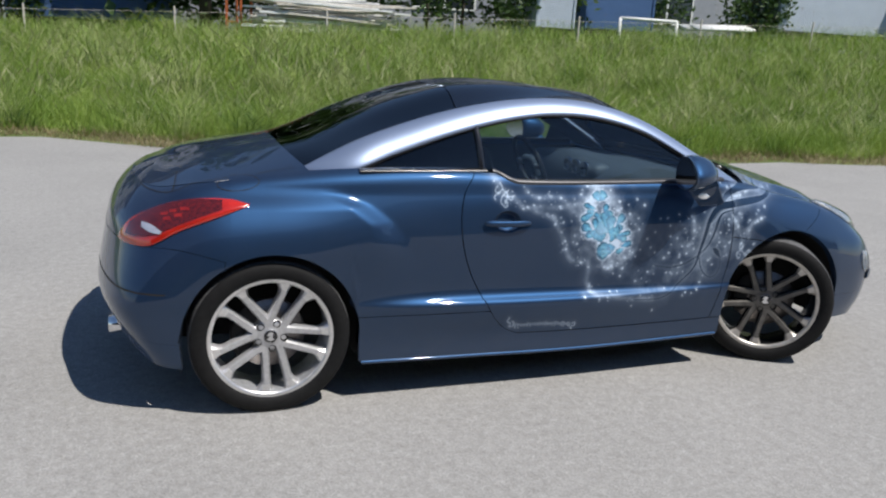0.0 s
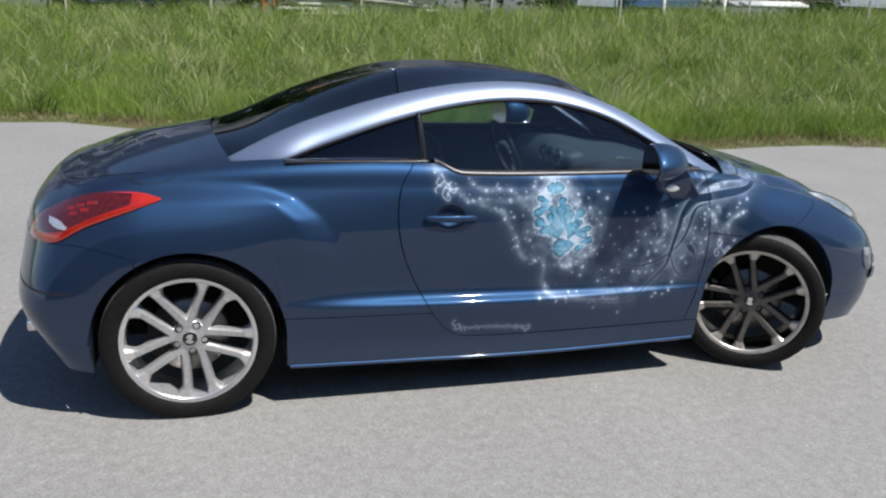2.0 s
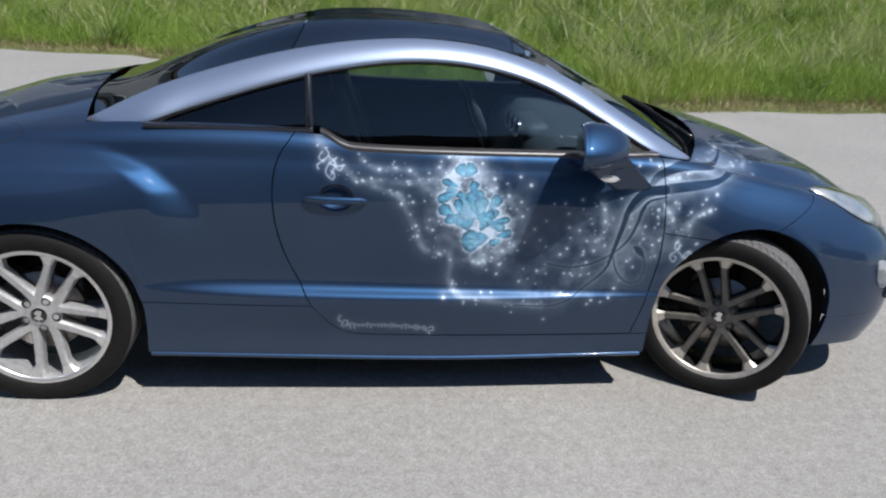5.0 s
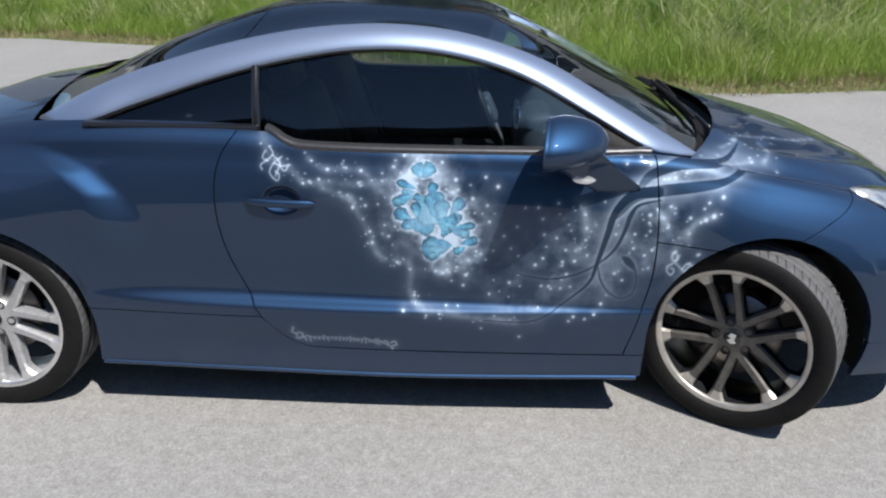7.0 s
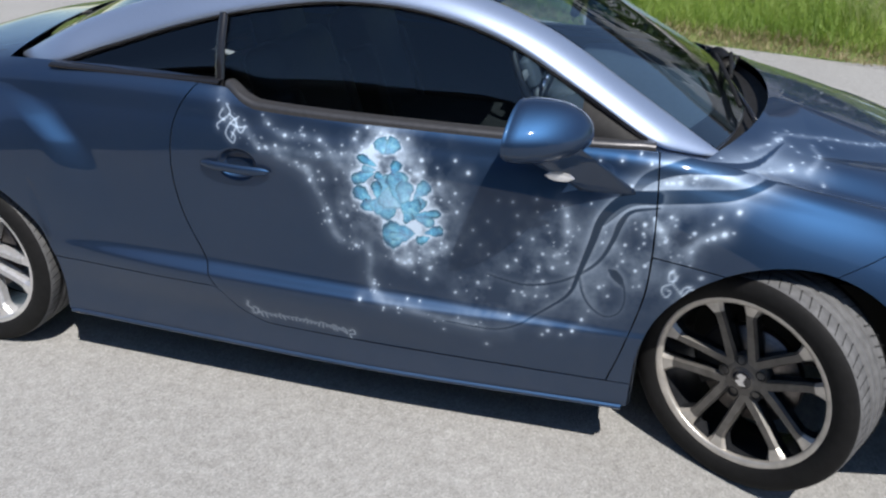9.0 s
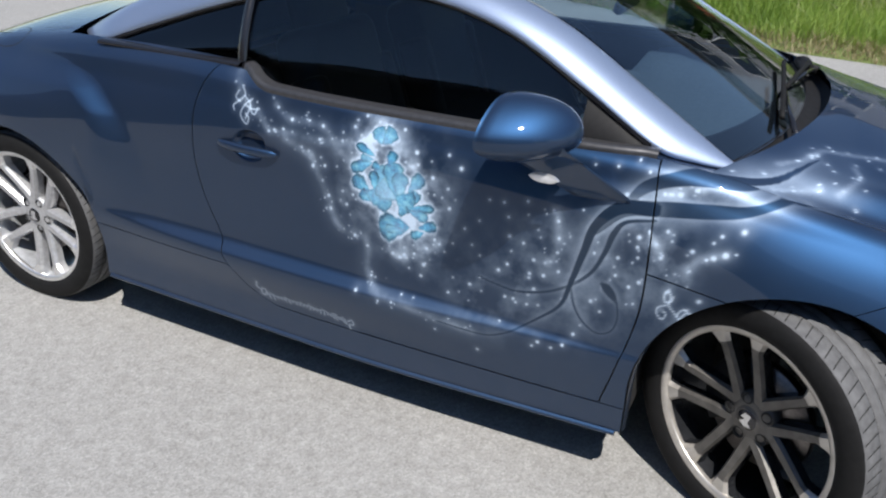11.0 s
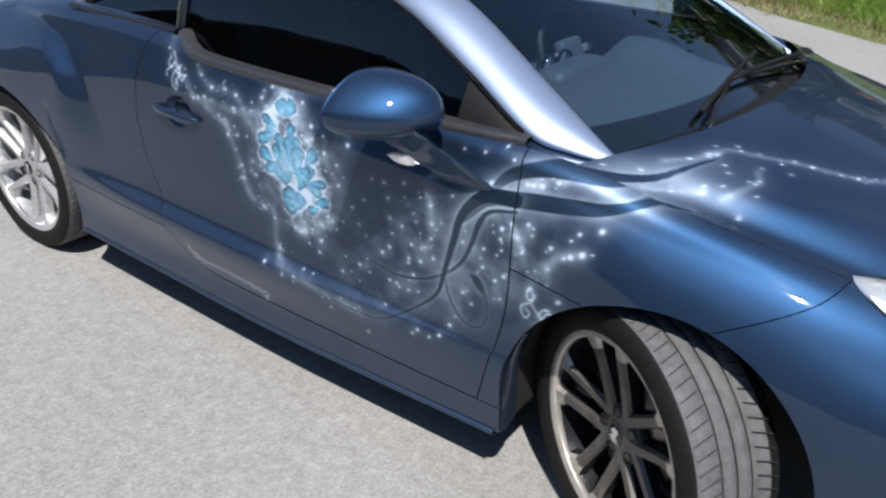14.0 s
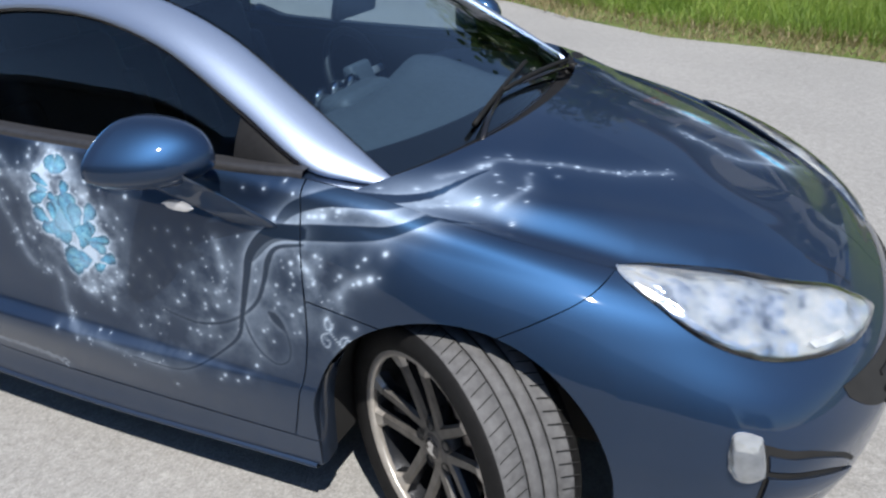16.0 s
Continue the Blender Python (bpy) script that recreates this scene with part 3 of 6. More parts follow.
BAND_f = [(2.161, 0.634, 0.003), (2.174, 0.626, 0.0115), (2.192, 0.608, 0.0105), (2.207, 0.588, 0.002)]
BAND_d = [(2.126, 0.774, 0.0121), (2.187, 0.837, 0.017), (2.275, 0.856, 0.0178), (2.385, 0.868, 0.0161), (2.459, 0.877, 0.0122), (2.531, 0.899, 0.0073), (2.592, 0.906, 0.0037), (2.622, 0.907, 0.0013)]
BAND_e = [(2.187, 0.842, 0.0065), (2.224, 0.896, 0.0141), (2.295, 0.928, 0.0163), (2.365, 0.936, 0.0162), (2.455, 0.932, 0.0137), (2.515, 0.934, 0.0076), (2.555, 0.938, 0.0052), (2.585, 0.945, 0.0027)]
BAND_ex = [(2.187, -0.868, 0.0065), (2.224, -0.849, 0.0141), (2.295, -0.835, 0.0163), (2.365, -0.812, 0.0162), (2.455, -0.763, 0.0137), (2.515, -0.685, 0.0076), (2.555, -0.618, 0.0052), (2.585, -0.552, 0.0027)]
# butterfly wings: root and tip (x, z), half width, paleness, strength of the dark border
BAND_dx = [(2.44, -0.84, 0.012), (2.50, -0.80, 0.010), (2.55, -0.765, 0.0065), (2.603, -0.735, 0.0035), (2.64, -0.70, 0.001)]
WINGS_a = [(1.506, 0.878, 1.482, 0.919, 0.016, 0.45, 0.35), (1.506, 0.878, 1.54, 0.92, 0.016, 0.45, 0.35), (1.488, 0.843, 1.424, 0.864, 0.009, 0.1, 0.95), (1.481, 0.823, 1.41, 0.795, 0.013, 0.15, 0.75), (1.485, 0.833, 1.439, 0.83, 0.008, 0.5, 0.3), (1.476, 0.728, 1.421, 0.776, 0.016, 0.15, 0.8), (1.478, 0.71, 1.442, 0.732, 0.013, 0.2, 0.7), (1.455, 0.739, 1.546, 0.714, 0.025, 0.35, 0.25), (1.56, 0.735, 1.492, 0.812, 0.026, 0.35, 0.25), (1.566, 0.729, 1.505, 0.772, 0.027, 0.85, 0.1), (1.566, 0.735, 1.536, 0.835, 0.023, 0.3, 0.25), (1.489, 0.746, 1.486, 0.801, 0.012, 0.1, 0.9)]
WINGS_b = [(1.531, 0.824, 1.545, 0.865, 0.012, 0.1, 0.9), (1.506, 0.809, 1.48, 0.822, 0.009, 0.1, 0.95), (1.575, 0.736, 1.565, 0.811, 0.019, 0.6, 0.2), (1.596, 0.767, 1.641, 0.812, 0.015, 0.45, 0.5), (1.596, 0.769, 1.629, 0.738, 0.016, 0.3, 0.55), (1.557, 0.744, 1.615, 0.721, 0.026, 0.2, 0.45), (1.569, 0.717, 1.592, 0.697, 0.015, 0.2, 0.6), (1.595, 0.714, 1.68, 0.728, 0.009, 0.05, 1.0), (1.599, 0.706, 1.662, 0.698, 0.012, 0.4, 0.35), (1.631, 0.664, 1.689, 0.678, 0.012, 0.1, 0.9), (1.651, 0.655, 1.611, 0.631, 0.01, 0.1, 0.9), (1.608, 0.657, 1.506, 0.643, 0.030, 0.2, 0.6), (1.593, 0.647, 1.528, 0.638, 0.01, 0.5, 0.3)]
WINGS = WINGS_a + WINGS_b
SCRIPT = [(1.10, 0.303), (1.192, 0.307), (1.268, 0.304), (1.344, 0.299), (1.395, 0.292)]
CURL_a = [(1.009, 0.963), (1.022, 0.939), (1.0, 0.918), (0.982, 0.903), (0.987, 0.89)]
CURL_b = [(1.021, 0.935), (1.044, 0.911), (1.031, 0.871)]
CURL_c = [(1.051, 0.931), (1.024, 0.91), (1.012, 0.88), (1.035, 0.856), (1.043, 0.874), (1.03, 0.886)]
CURL_d = [(1.024, 0.91), (1.053, 0.902), (1.078, 0.906)]
CURL_e = [(0.998, 0.948), (0.988, 0.928), (1.001, 0.917)]
CURL_f = [(1.044, 0.911), (1.051, 0.894), (1.062, 0.888), (1.071, 0.901)]
CURL_g = [(2.328, 0.662), (2.336, 0.644), (2.334, 0.622), (2.352, 0.602), (2.366, 0.586), (2.368, 0.551)]
CURL_h = [(2.328, 0.66), (2.32, 0.651), (2.323, 0.63), (2.338, 0.632), (2.341, 0.646)]
CURL_i = [(2.327, 0.619), (2.309, 0.608), (2.309, 0.59), (2.323, 0.578), (2.331, 0.594), (2.322, 0.602)]
CURL_j = [(2.366, 0.59), (2.378, 0.612), (2.397, 0.61), (2.403, 0.591), (2.391, 0.577), (2.384, 0.593)]
CURL_k = [(2.367, 0.572), (2.35, 0.566), (2.345, 0.55), (2.354, 0.54), (2.362, 0.553)]
CURL_l = [(2.357, 0.599), (2.366, 0.616), (2.38, 0.621)]
CURL_m = [(1.07, 0.352), (1.064, 0.33), (1.08, 0.322), (1.076, 0.303), (1.094, 0.306), (1.098, 0.325), (1.084, 0.33)]
CURL_n = [(1.401, 0.294), (1.416, 0.302), (1.420, 0.285), (1.404, 0.28), (1.408, 0.262)]
CURLS = [CURL_a, CURL_b, CURL_c, CURL_d, CURL_e, CURL_f, CURL_g, CURL_h, CURL_i, CURL_j, CURL_k, CURL_l, CURL_m, CURL_n]
TOP_WINGS = [(2.937, 0.265, 0.03, 0.018), (3.17, 0.196, 0.03, 0.018), (3.212, 0.18, 0.03, 0.018), (2.982, 0.245, 0.03, 0.018)]


def near_line(p, pts):
    """Distance of points p (n, 2) from a smooth line, and how far along it (0 to 1) they lie."""
    c = crom(np.asarray(pts, float), np.linspace(0, len(pts) - 1, 8 * len(pts)))
    best, where = np.full(len(p), 9.0), np.zeros(len(p))
    lo, hi = c[:, :2].min(0) - .1, c[:, :2].max(0) + .1
    use = np.where(((p > lo) & (p < hi)).all(1))[0]
    whole, p = p, p[use]
    b2, w2 = best[use], where[use]
    for i in range(len(c) - 1):
        d = c[i + 1, :2] - c[i, :2]
        w = p - c[i, :2]
        t = np.clip((w @ d) / (d @ d + 1e-12), 0, 1)
        r = np.hypot(*(w - t[:, None] * d).T)
        hit = r < b2
        b2[hit], w2[hit] = r[hit], ((i + t) / (len(c) - 1))[hit]
    best[use], where[use] = b2, w2
    return best, where, c


def speckle(seed, trails, n, spread):
    """Small stars strewn along the trails."""
    rnd = random.Random(seed)
    out = []
    for tr in trails:
        c = crom(np.asarray(tr, float), np.linspace(0, len(tr) - 1, 60))
        long = float(np.hypot(*np.diff(c[:, :2], axis=0).T).sum())
        for _ in range(int(n * long / .35)):
            q = c[rnd.randrange(60)]
            out.append((q[0] + rnd.gauss(0, spread), q[1] + rnd.gauss(0, spread), .0015 + .0030 * rnd.random() ** 2.2))
    return out


def paint_stars(mist, p, stars):
    for x, z, r in stars:
        near = np.where((np.abs(p[:, 0] - x) < 6 * r) & (np.abs(p[:, 1] - z) < 6 * r))[0]
        d2 = (p[near, 0] - x) ** 2 + (p[near, 1] - z) ** 2
        mist[near] += .95 * np.exp(-d2 / (2 * (.37 * r) ** 2)) + .11 * np.exp(-d2 / (2 * (1.3 * r) ** 2))


def paint_band(mist, dark, p, band, shade, edge):
    best, where, c = near_line(p, band)
    half = np.interp(where, np.linspace(0, 1, len(c)), c[:, 2])
    inside = np.clip((half - best) / .0025 + .5, 0, 1)
    rim = np.exp(-(np.maximum(best - half, 0) / .009) ** 2) * np.clip(half / .006, .25, 1)
    haze = np.exp(-(np.maximum(best - half, 0) / .032) ** 2) * .45
    mist += edge * .62 * rim + haze * edge * np.clip(half / .008, .3, 1)
    mist *= 1 - inside * .97
    np.maximum(dark, inside * shade, out=dark)


def flank_art(p3):
    p = p3[:, [0, 2]]
    mist, cyan, dark = (np.zeros(len(p)) for _ in range(3))
    wob = np.array([noise.fractal(Vector((a * 13, b * 13, 3.1)), 0.8, 2.1, 4) for a, b in p[::1]])
    for x, z, r, s in MIST:
        mist += s * .30 * np.exp(-((p[:, 0] - x) ** 2 + (p[:, 1] - z) ** 2) / (2 * (r * .8) ** 2)) * np.clip(.65 + 1.9 * wob, 0.05, 2.0)
    for tr in TRAILS:
        d = near_line(p, tr)[0]
        mist += .17 * np.exp(-(d / .012) ** 2) * np.clip(.9 + wob, .2, 1.6) + .06 * np.exp(-(d / .035) ** 2)
    paint_stars(mist, p, STARS + speckle(5, TRAILS, 22, .014) + [(x + a, z + b, .0035) for x, z, r, s in MIST for a, b in ((r * .5, r * .4), (-r * .6, r * .1), (.1 * r, -.7 * r))])
    for b in (BAND_e, BAND_d, BAND_f, BAND_c, BAND_b, BAND_a):
        paint_band(mist, dark, p, b, .25 if b is BAND_e else .42, .22)
    # white glow behind the butterflies
    for x0, z0, x1, z1, h, pale, edge in WINGS:
        d2 = (p[:, 0] - (x0 + x1) / 2) ** 2 + (p[:, 1] - (z0 + z1) / 2) ** 2
        mist += .11 * np.exp(-d2 / (2 * (.026 + h) ** 2)) * np.clip(.85 + .8 * wob, .3, 1.6)
    for n, (x0, z0, x1, z1, h, pale, edge) in enumerate(WINGS):
        x, z, ax, az = (x0 + x1) / 2, (z0 + z1) / 2, (x1 - x0) / 2, (z1 - z0) / 2
        long = math.hypot(ax, az)
        sg, h = (1 if n % 2 else -1), h * 1.75
        m = np.linalg.inv(np.array([[ax, -az / long * h * sg], [az, ax / long * h * sg]]))
        near = np.where(np.hypot(p[:, 0] - x, p[:, 1] - z) < .12)[0]
        q = (p[near] - (x, z)) @ m.T
        s = np.clip((q[:, 0] + 1) / 2, 0, 1)
        # narrow at the root, broad and scalloped towards the tip
        up = q[:, 1] > 0
        half = np.where(up, 1.35, 1.1) * s ** np.where(up, .85, .60) * (1 - s ** 5) ** .5 * (1 + .07 * np.sin(15 * s + 2.1 * n) + .04 * np.sin(31 * s + n))
        off = (half - np.abs(q[:, 1])) * (np.abs(q[:, 0]) < 1)
        inside = np.clip(off / .14, 0, 1)
        out = np.maximum(np.abs(q[:, 1]) - half, 0) + np.maximum(np.abs(q[:, 0]) - 1, 0)
        mist[near] += .34 * np.exp(-(out * h / .008) ** 2)
        border = np.exp(-(np.maximum(off - .10, 0) / .36) ** 2) * np.clip((s - .35) / .40, 0, 1)
        vein = np.clip(np.sin(13 * np.arctan2(q[:, 1], q[:, 0] + 1.05)) - .72, 0, 1) * 2.0
        shade = inside * np.clip(.03 + edge * .80 * border + .26 * vein * s + .40 * np.exp(-((off - .10) / .10) ** 2) + .30 * np.clip((s - .45) / .5, 0, 1) * (.4 + edge), 0, .88)
        cover = inside * np.clip(1.0 - .55 * pale * (1 - s * .4), .2, 1)
        cyan[near] = cyan[near] * (1 - inside) + cover
        mist[near] = mist[near] * (1 - inside) + inside * np.clip(.35 + .65 * pale + .3 * (1 - s), 0, 1)
        dark[near] = dark[near] * (1 - inside) + shade
    for c in CURLS:
        d, w, _ = near_line(p, c)
        mist += .62 * np.exp(-(d / .0021) ** 2) + .08 * np.exp(-(d / .012) ** 2)
    # a line of small illegible script
    a = np.linspace(0, 1, 150)
    base = crom(np.asarray(SCRIPT, float), a * (len(SCRIPT) - 1))
    tall = .0055 + .0075 * np.abs(np.sin(17 * a + .5)) * (np.sin(41 * a) > .1)
    loops = np.stack([base[:, 0] + .0045 * np.sin(150 * a), base[:, 1] + tall * np.cos(150 * a + 1.2 * np.sin(9 * a))], 1)
    d, w, _ = near_line(p, loops)
    mist += .38 * np.exp(-(d / .0028) ** 2) + .05 * np.exp(-(d / .014) ** 2) * np.clip(.6 + wob, 0, 1.4)
    return np.stack([np.clip(mist, 0, 1), np.clip(cyan, 0, 1), np.clip(dark, 0, 1)], 1)


def bonnet_art(p3):
    p = p3[:, :2]
    mist, cyan, dark = (np.zeros(len(p)) for _ in range(3))
    for n, tr in enumerate(TOP_TRAILS):
        d = near_line(p, tr)[0]
        mist += .18 * np.exp(-(d / .009) ** 2) + (.16 if n > 3 else .05) * np.exp(-(d / .035) ** 2)
    paint_stars(mist, p, TOP_STARS + speckle(9, TOP_TRAILS, 22, .010))
    for x, y, a, b in TOP_WINGS:
        r = np.hypot((p[:, 0] - x) / a, (p[:, 1] - y) / b)
        cyan = np.maximum(cyan, np.clip((1 - r) / .3, 0, 1))
        mist += .5 * np.exp(-(r / 1.6) ** 2)
    for x, y, r, a in ((2.46, -.75, .05, .30), (2.55, -.69, .05, .22), (2.63, -.60, .05, .12)):
        mist += a * np.exp(-((p[:, 0] - x) ** 2 + (p[:, 1] - y) ** 2) / (2 * r * r))
    paint_band(mist, dark, p, BAND_ex, .2, .16)
    paint_band(mist, dark, p, BAND_dx, .3, .16)
    return np.stack([np.clip(mist, 0, 1), np.clip(cyan, 0, 1), np.clip(dark, 0, 1)], 1)


def arch_side(which, left):
    """One half of a wheel opening as u over k, straight down below the hub."""
    x, z, r = ARCH[which]
    a = np.linspace(math.pi if left else 0, math.pi / 2, 40)
    u, k = locate(x + r * np.cos(a), z + r * np.sin(a))
    o = np.argsort(k)
    return lambda q: np.interp(q, k[o], u[o])


def k_at(x, z):
    return float(locate(x, z)[1][0])


def u_at(x, z):
    return float(locate(x, z)[0][0])


DOOR_TOP = by_u([(.86, 1.012), (.97, 1.008), (1.02, .992), (1.07, .968), (1.15, .957), (1.5, .953), (2.0, .957), (2.28, .962)])
SILL_TOP = by_u([(.30, .394), (.6, .394), (.90, .394), (.965, .392), (.99, .365), (1.035, .312), (1.10, .275), (1.18, .265), (1.5, .261), (2.0, .265), (2.3, .271)])
BUMPER_TOP = by_u([(-.60, .705), (-.50, .705), (-.40, .712), (-.30, .70), (-.18, .668), (-.10, .64)])
u_flank = u_at(-.18, .668)
arch_l_front = arch_side("front", True)


def lift(p, d):
    """A grid of points moved outwards by d."""
    return p + normals(p) * (np.asarray(d)[..., None] if np.ndim(d) else d)


def both(fn):
    for side in (-1, 1):
        fn(side)


car = empty("car")
tagged(car, "blue metallic coupe with silver roof arches and airbrushed stars", "car")


def wing_art(p):
    """On the wing's top the picture goes over into that of the bonnet."""
    a = flank_art(p)
    m = np.clip((.775 - np.abs(p[:, 1])) / .03, 0, 1)[:, None]
    q = p * (1, -1, 1)
    b = bonnet_art(q)
    return np.clip(a * (1 - m) + b * m, 0, 1)


def build_body(side, art):
    right = side < 0
    k7 = const(7.0)
    # rear bumper, in two lifts so that the wheel opening stays clean
    k_rear, k_front = k_at(-.36, ARCH["rear"][1]), k_at(3.02, ARCH["front"][1])
    over_rear = lambda u: np.maximum(np.where(u > ra0, rear_arch(u), 0), k_rear)
    sheet("rear_bumper", panel_points(const(0), const(u_flank), over_rear, BUMPER_TOP, 80, 30, .001), side, M_PAINT, car)
    sheet("rear_bumper_skirt", panel_points(const(0), const(ra0), const(0), const(k_rear), 50, 14, 0), side, M_PAINT, car, depth=.02)
    # quarter panel
    sheet("tail_panel", lift(panel_points(const(0), const(u_flank + .06), BUMPER_TOP, k7, 44, 30, .0012), -.0016), side, M_PAINT, car)
    over_arch = lambda u: np.maximum(np.where(u < ra1, rear_arch(u), 0), SILL_TOP(u))
    d = panel_points(const(u_flank), door_rear, over_arch, const(7.2), 150, 80, .0018)
    sheet("quarter_panel", d, side, M_PAINT, car, depth=.03)
    # sill
    f = panel_points(arch_side("rear", False), const(fa0), const(0), SILL_TOP, 120, 14, .002)
    sheet("sill", f, side, M_PAINT, car)
    lip = [skin(u, 0.0) for u in np.linspace(ra1 + .03, fa0 - .03, 60)]
    lv, lf = [], []
    for q in lip:
        for dy, dz in ((-.03, .004), (.006, .003), (.010, -.005), (.004, -.012), (-.03, -.012)):
            lv.append((q[0], (q[1] + dy) * side, q[2] + dz))
    link_mesh("sill_lip", lv, grid_faces(60, 5, side > 0), M_PAINT, car)
    # door
    n, m = (560, 280) if right else (60, 40)
    g = panel_points(door_rear, door_front, SILL_TOP, DOOR_TOP, n, m, .0035)
    dent = np.hypot((g[..., 0] - 1.047) / .062, (g[..., 2] - .793) / .046)
    g[..., 1] -= .022 * step((1.05 - dent) / .35)
    door = sheet("door", g, side, M_ART if right else M_PAINT, car, "blue door with airbrushed butterflies and stars" if right else "", art=art if right else None)
    # wing
    arch_or = lambda u: np.maximum(fender_low(u), np.where(u > fa0, front_arch(u), 0))
    n, m = (150, 110) if right else (40, 30)
    h = panel_points(door_front, bumper_front, arch_or, k7, n, m, .002)
    h = trough(h)
    sheet("front_wing", h, side, M_ART if right else M_PAINT, car, "blue front wing with airbrushed stars" if right else "", depth=.03, art=wing_art if right else None)
    n, m = (60, 110) if right else (16, 24)
    i = panel_points(door_front, lambda k: np.maximum(arch_l_front(k), door_front(k) + .01), lambda u: SILL_TOP(u), fender_low, n, m, .002)
    sheet("wing_lower_panel", i, side, M_ART if right else M_PAINT, car, "", depth=.05, art=art if right else None)
    # front bumper
    over_front = lambda u: np.maximum(np.where(u < fa1, front_arch(u), 0), k_front)
    sheet("front_bumper", panel_points(bumper_front, const(13), over_front, k7, 130, 70, .0012), side, M_PAINT, car, depth=.03)
    sheet("front_bumper_skirt", panel_points(const(fa1), const(13), const(0), const(k_front), 70, 16, 0), side, M_PAINT, car, depth=.02)
    return door


def deck(name, u0, u1, side_pts=None, n=60, m=60, mat=M_PAINT, art=None, label="", k0=7.0, shape=None, even=0, fair=False):
    """A deck over both flanks; u0 and u1 give u over k."""
    s, t = np.meshgrid(np.linspace(0, 1, n), np.linspace(k0, 10, m), indexing="ij")
    u = u0(t) + (u1(t) - u0(t)) * s
    p = skin(u, t)
    if fair:
        # a fair surface: low powers along the deck, even ones across it, eased into the fixed edges
        r = (10 - t) / (10 - k0)
        for axis, powers in ((0, (0, 2, 4, 6)), (1, (1, 3, 5)), (2, (0, 2, 4, 6))):
            basis = np.stack([(s ** i * r ** j).ravel() for i in range(6) for j in powers], 1)
            flat = (basis @ np.linalg.lstsq(basis, p[..., axis].ravel(), rcond=None)[0]).reshape(s.shape)
            hold = np.maximum(np.maximum(np.clip(1 - s / .05, 0, 1), np.clip((s - .93) / .07, 0, 1)), np.clip((r - .90) / .10, 0, 1))
            hold = hold * hold * (3 - 2 * hold)
            p[..., axis] = flat + (p[..., axis] - flat) * hold
        p[:, -1, 1] = 0
    for _ in range(even):
        # soften the surface between its fixed edges; it meets its mirror image in the middle
        for ax in (0, 1):
            q = np.concatenate([p, p[:, -2:-1] * (1, -1, 1)], 1) if ax else p
            r = q[:, 1:-1] * .5 + q[:, :-2] * .25 + q[:, 2:] * .25 if ax else q[1:-1] * .5 + q[:-2] * .25 + q[2:] * .25
            p = p.copy()
            if ax:
                p[:, 1:] = r
            else:
                p[1:-1, 1:] = r[:, 1:]
        p[:, -1, 1] = 0
    if shape is not None:
        p = shape(p)
    full = np.concatenate([p * (1, -1, 1), p[:, -2::-1]], 1)
    n, m = full.shape[:2]
    ob = link_mesh(name, full.reshape(-1, 3), grid_faces(n, m, True), mat, car, label)
    if art is not None:
        col = ob.data.color_attributes.new("art", "FLOAT_COLOR", "POINT")
        c = np.zeros((n * m, 4), np.float32)
        c[:, :3] = art(full.reshape(-1, 3))
        c[:, 3] = 1
        col.data.foreach_set("color", c.ravel())
    return ob


def edge_u(k, u0, u1, want):
    """Where, on each level k, the deck reaches the line x = want(half width)."""
    ks = np.linspace(7, 10, 60)
    u = np.linspace(u0, u1, 400)
    p = skin(*np.meshgrid(u, ks, indexing="ij"))
    first = np.argmax(p[..., 0] >= want(p[..., 1]), 0)
    return np.interp(k, ks, u[first])


def cowl_u(k):
    return edge_u(k, 8, 10, lambda w: 2.585 - 0.172 * (np.clip(w, 0, .8) / .70) ** 2.2)


def boot_u(k):
    return edge_u(k, 3, 5, lambda w: 0.10 + 0.06 * (w / .62) ** 2)


# Greenhouse lines: x, half width, z.
ARCH_LOW = [(.15, .622, .984), (.26, .69, .985), (.383, .73, 1.003), (.55, .705, 1.065), (.8, .683, 1.15), (1.05, .664, 1.214), (1.3, .655, 1.25),
            (1.55, .658, 1.243), (1.8, .687, 1.185), (2.03, .73, 1.07), (2.216, .765, .972), (2.32, .737, .943), (2.42, .690, .926)]
ARCH_TOP = [(.15, .618, .992), (.40, .595, 1.115), (.65, .572, 1.202), (.9, .56, 1.268), (1.15, .555, 1.31), (1.4, .556, 1.322), (1.65, .562, 1.293),
            (1.9, .578, 1.213), (2.15, .622, 1.08), (2.42, .684, .931)]
CENTRE = [(.06, 0, 1.045), (.228, 0, 1.09), (.4, 0, 1.165), (.57, 0, 1.235), (.75, 0, 1.292), (.96, 0, 1.340), (1.185, 0, 1.354), (1.4, 0, 1.348), (1.6, 0, 1.332), (1.75, 0, 1.305),
          (2.0, 0, 1.205), (2.25, 0, 1.088), (2.42, 0, 1.0), (2.52, 0, .948)]


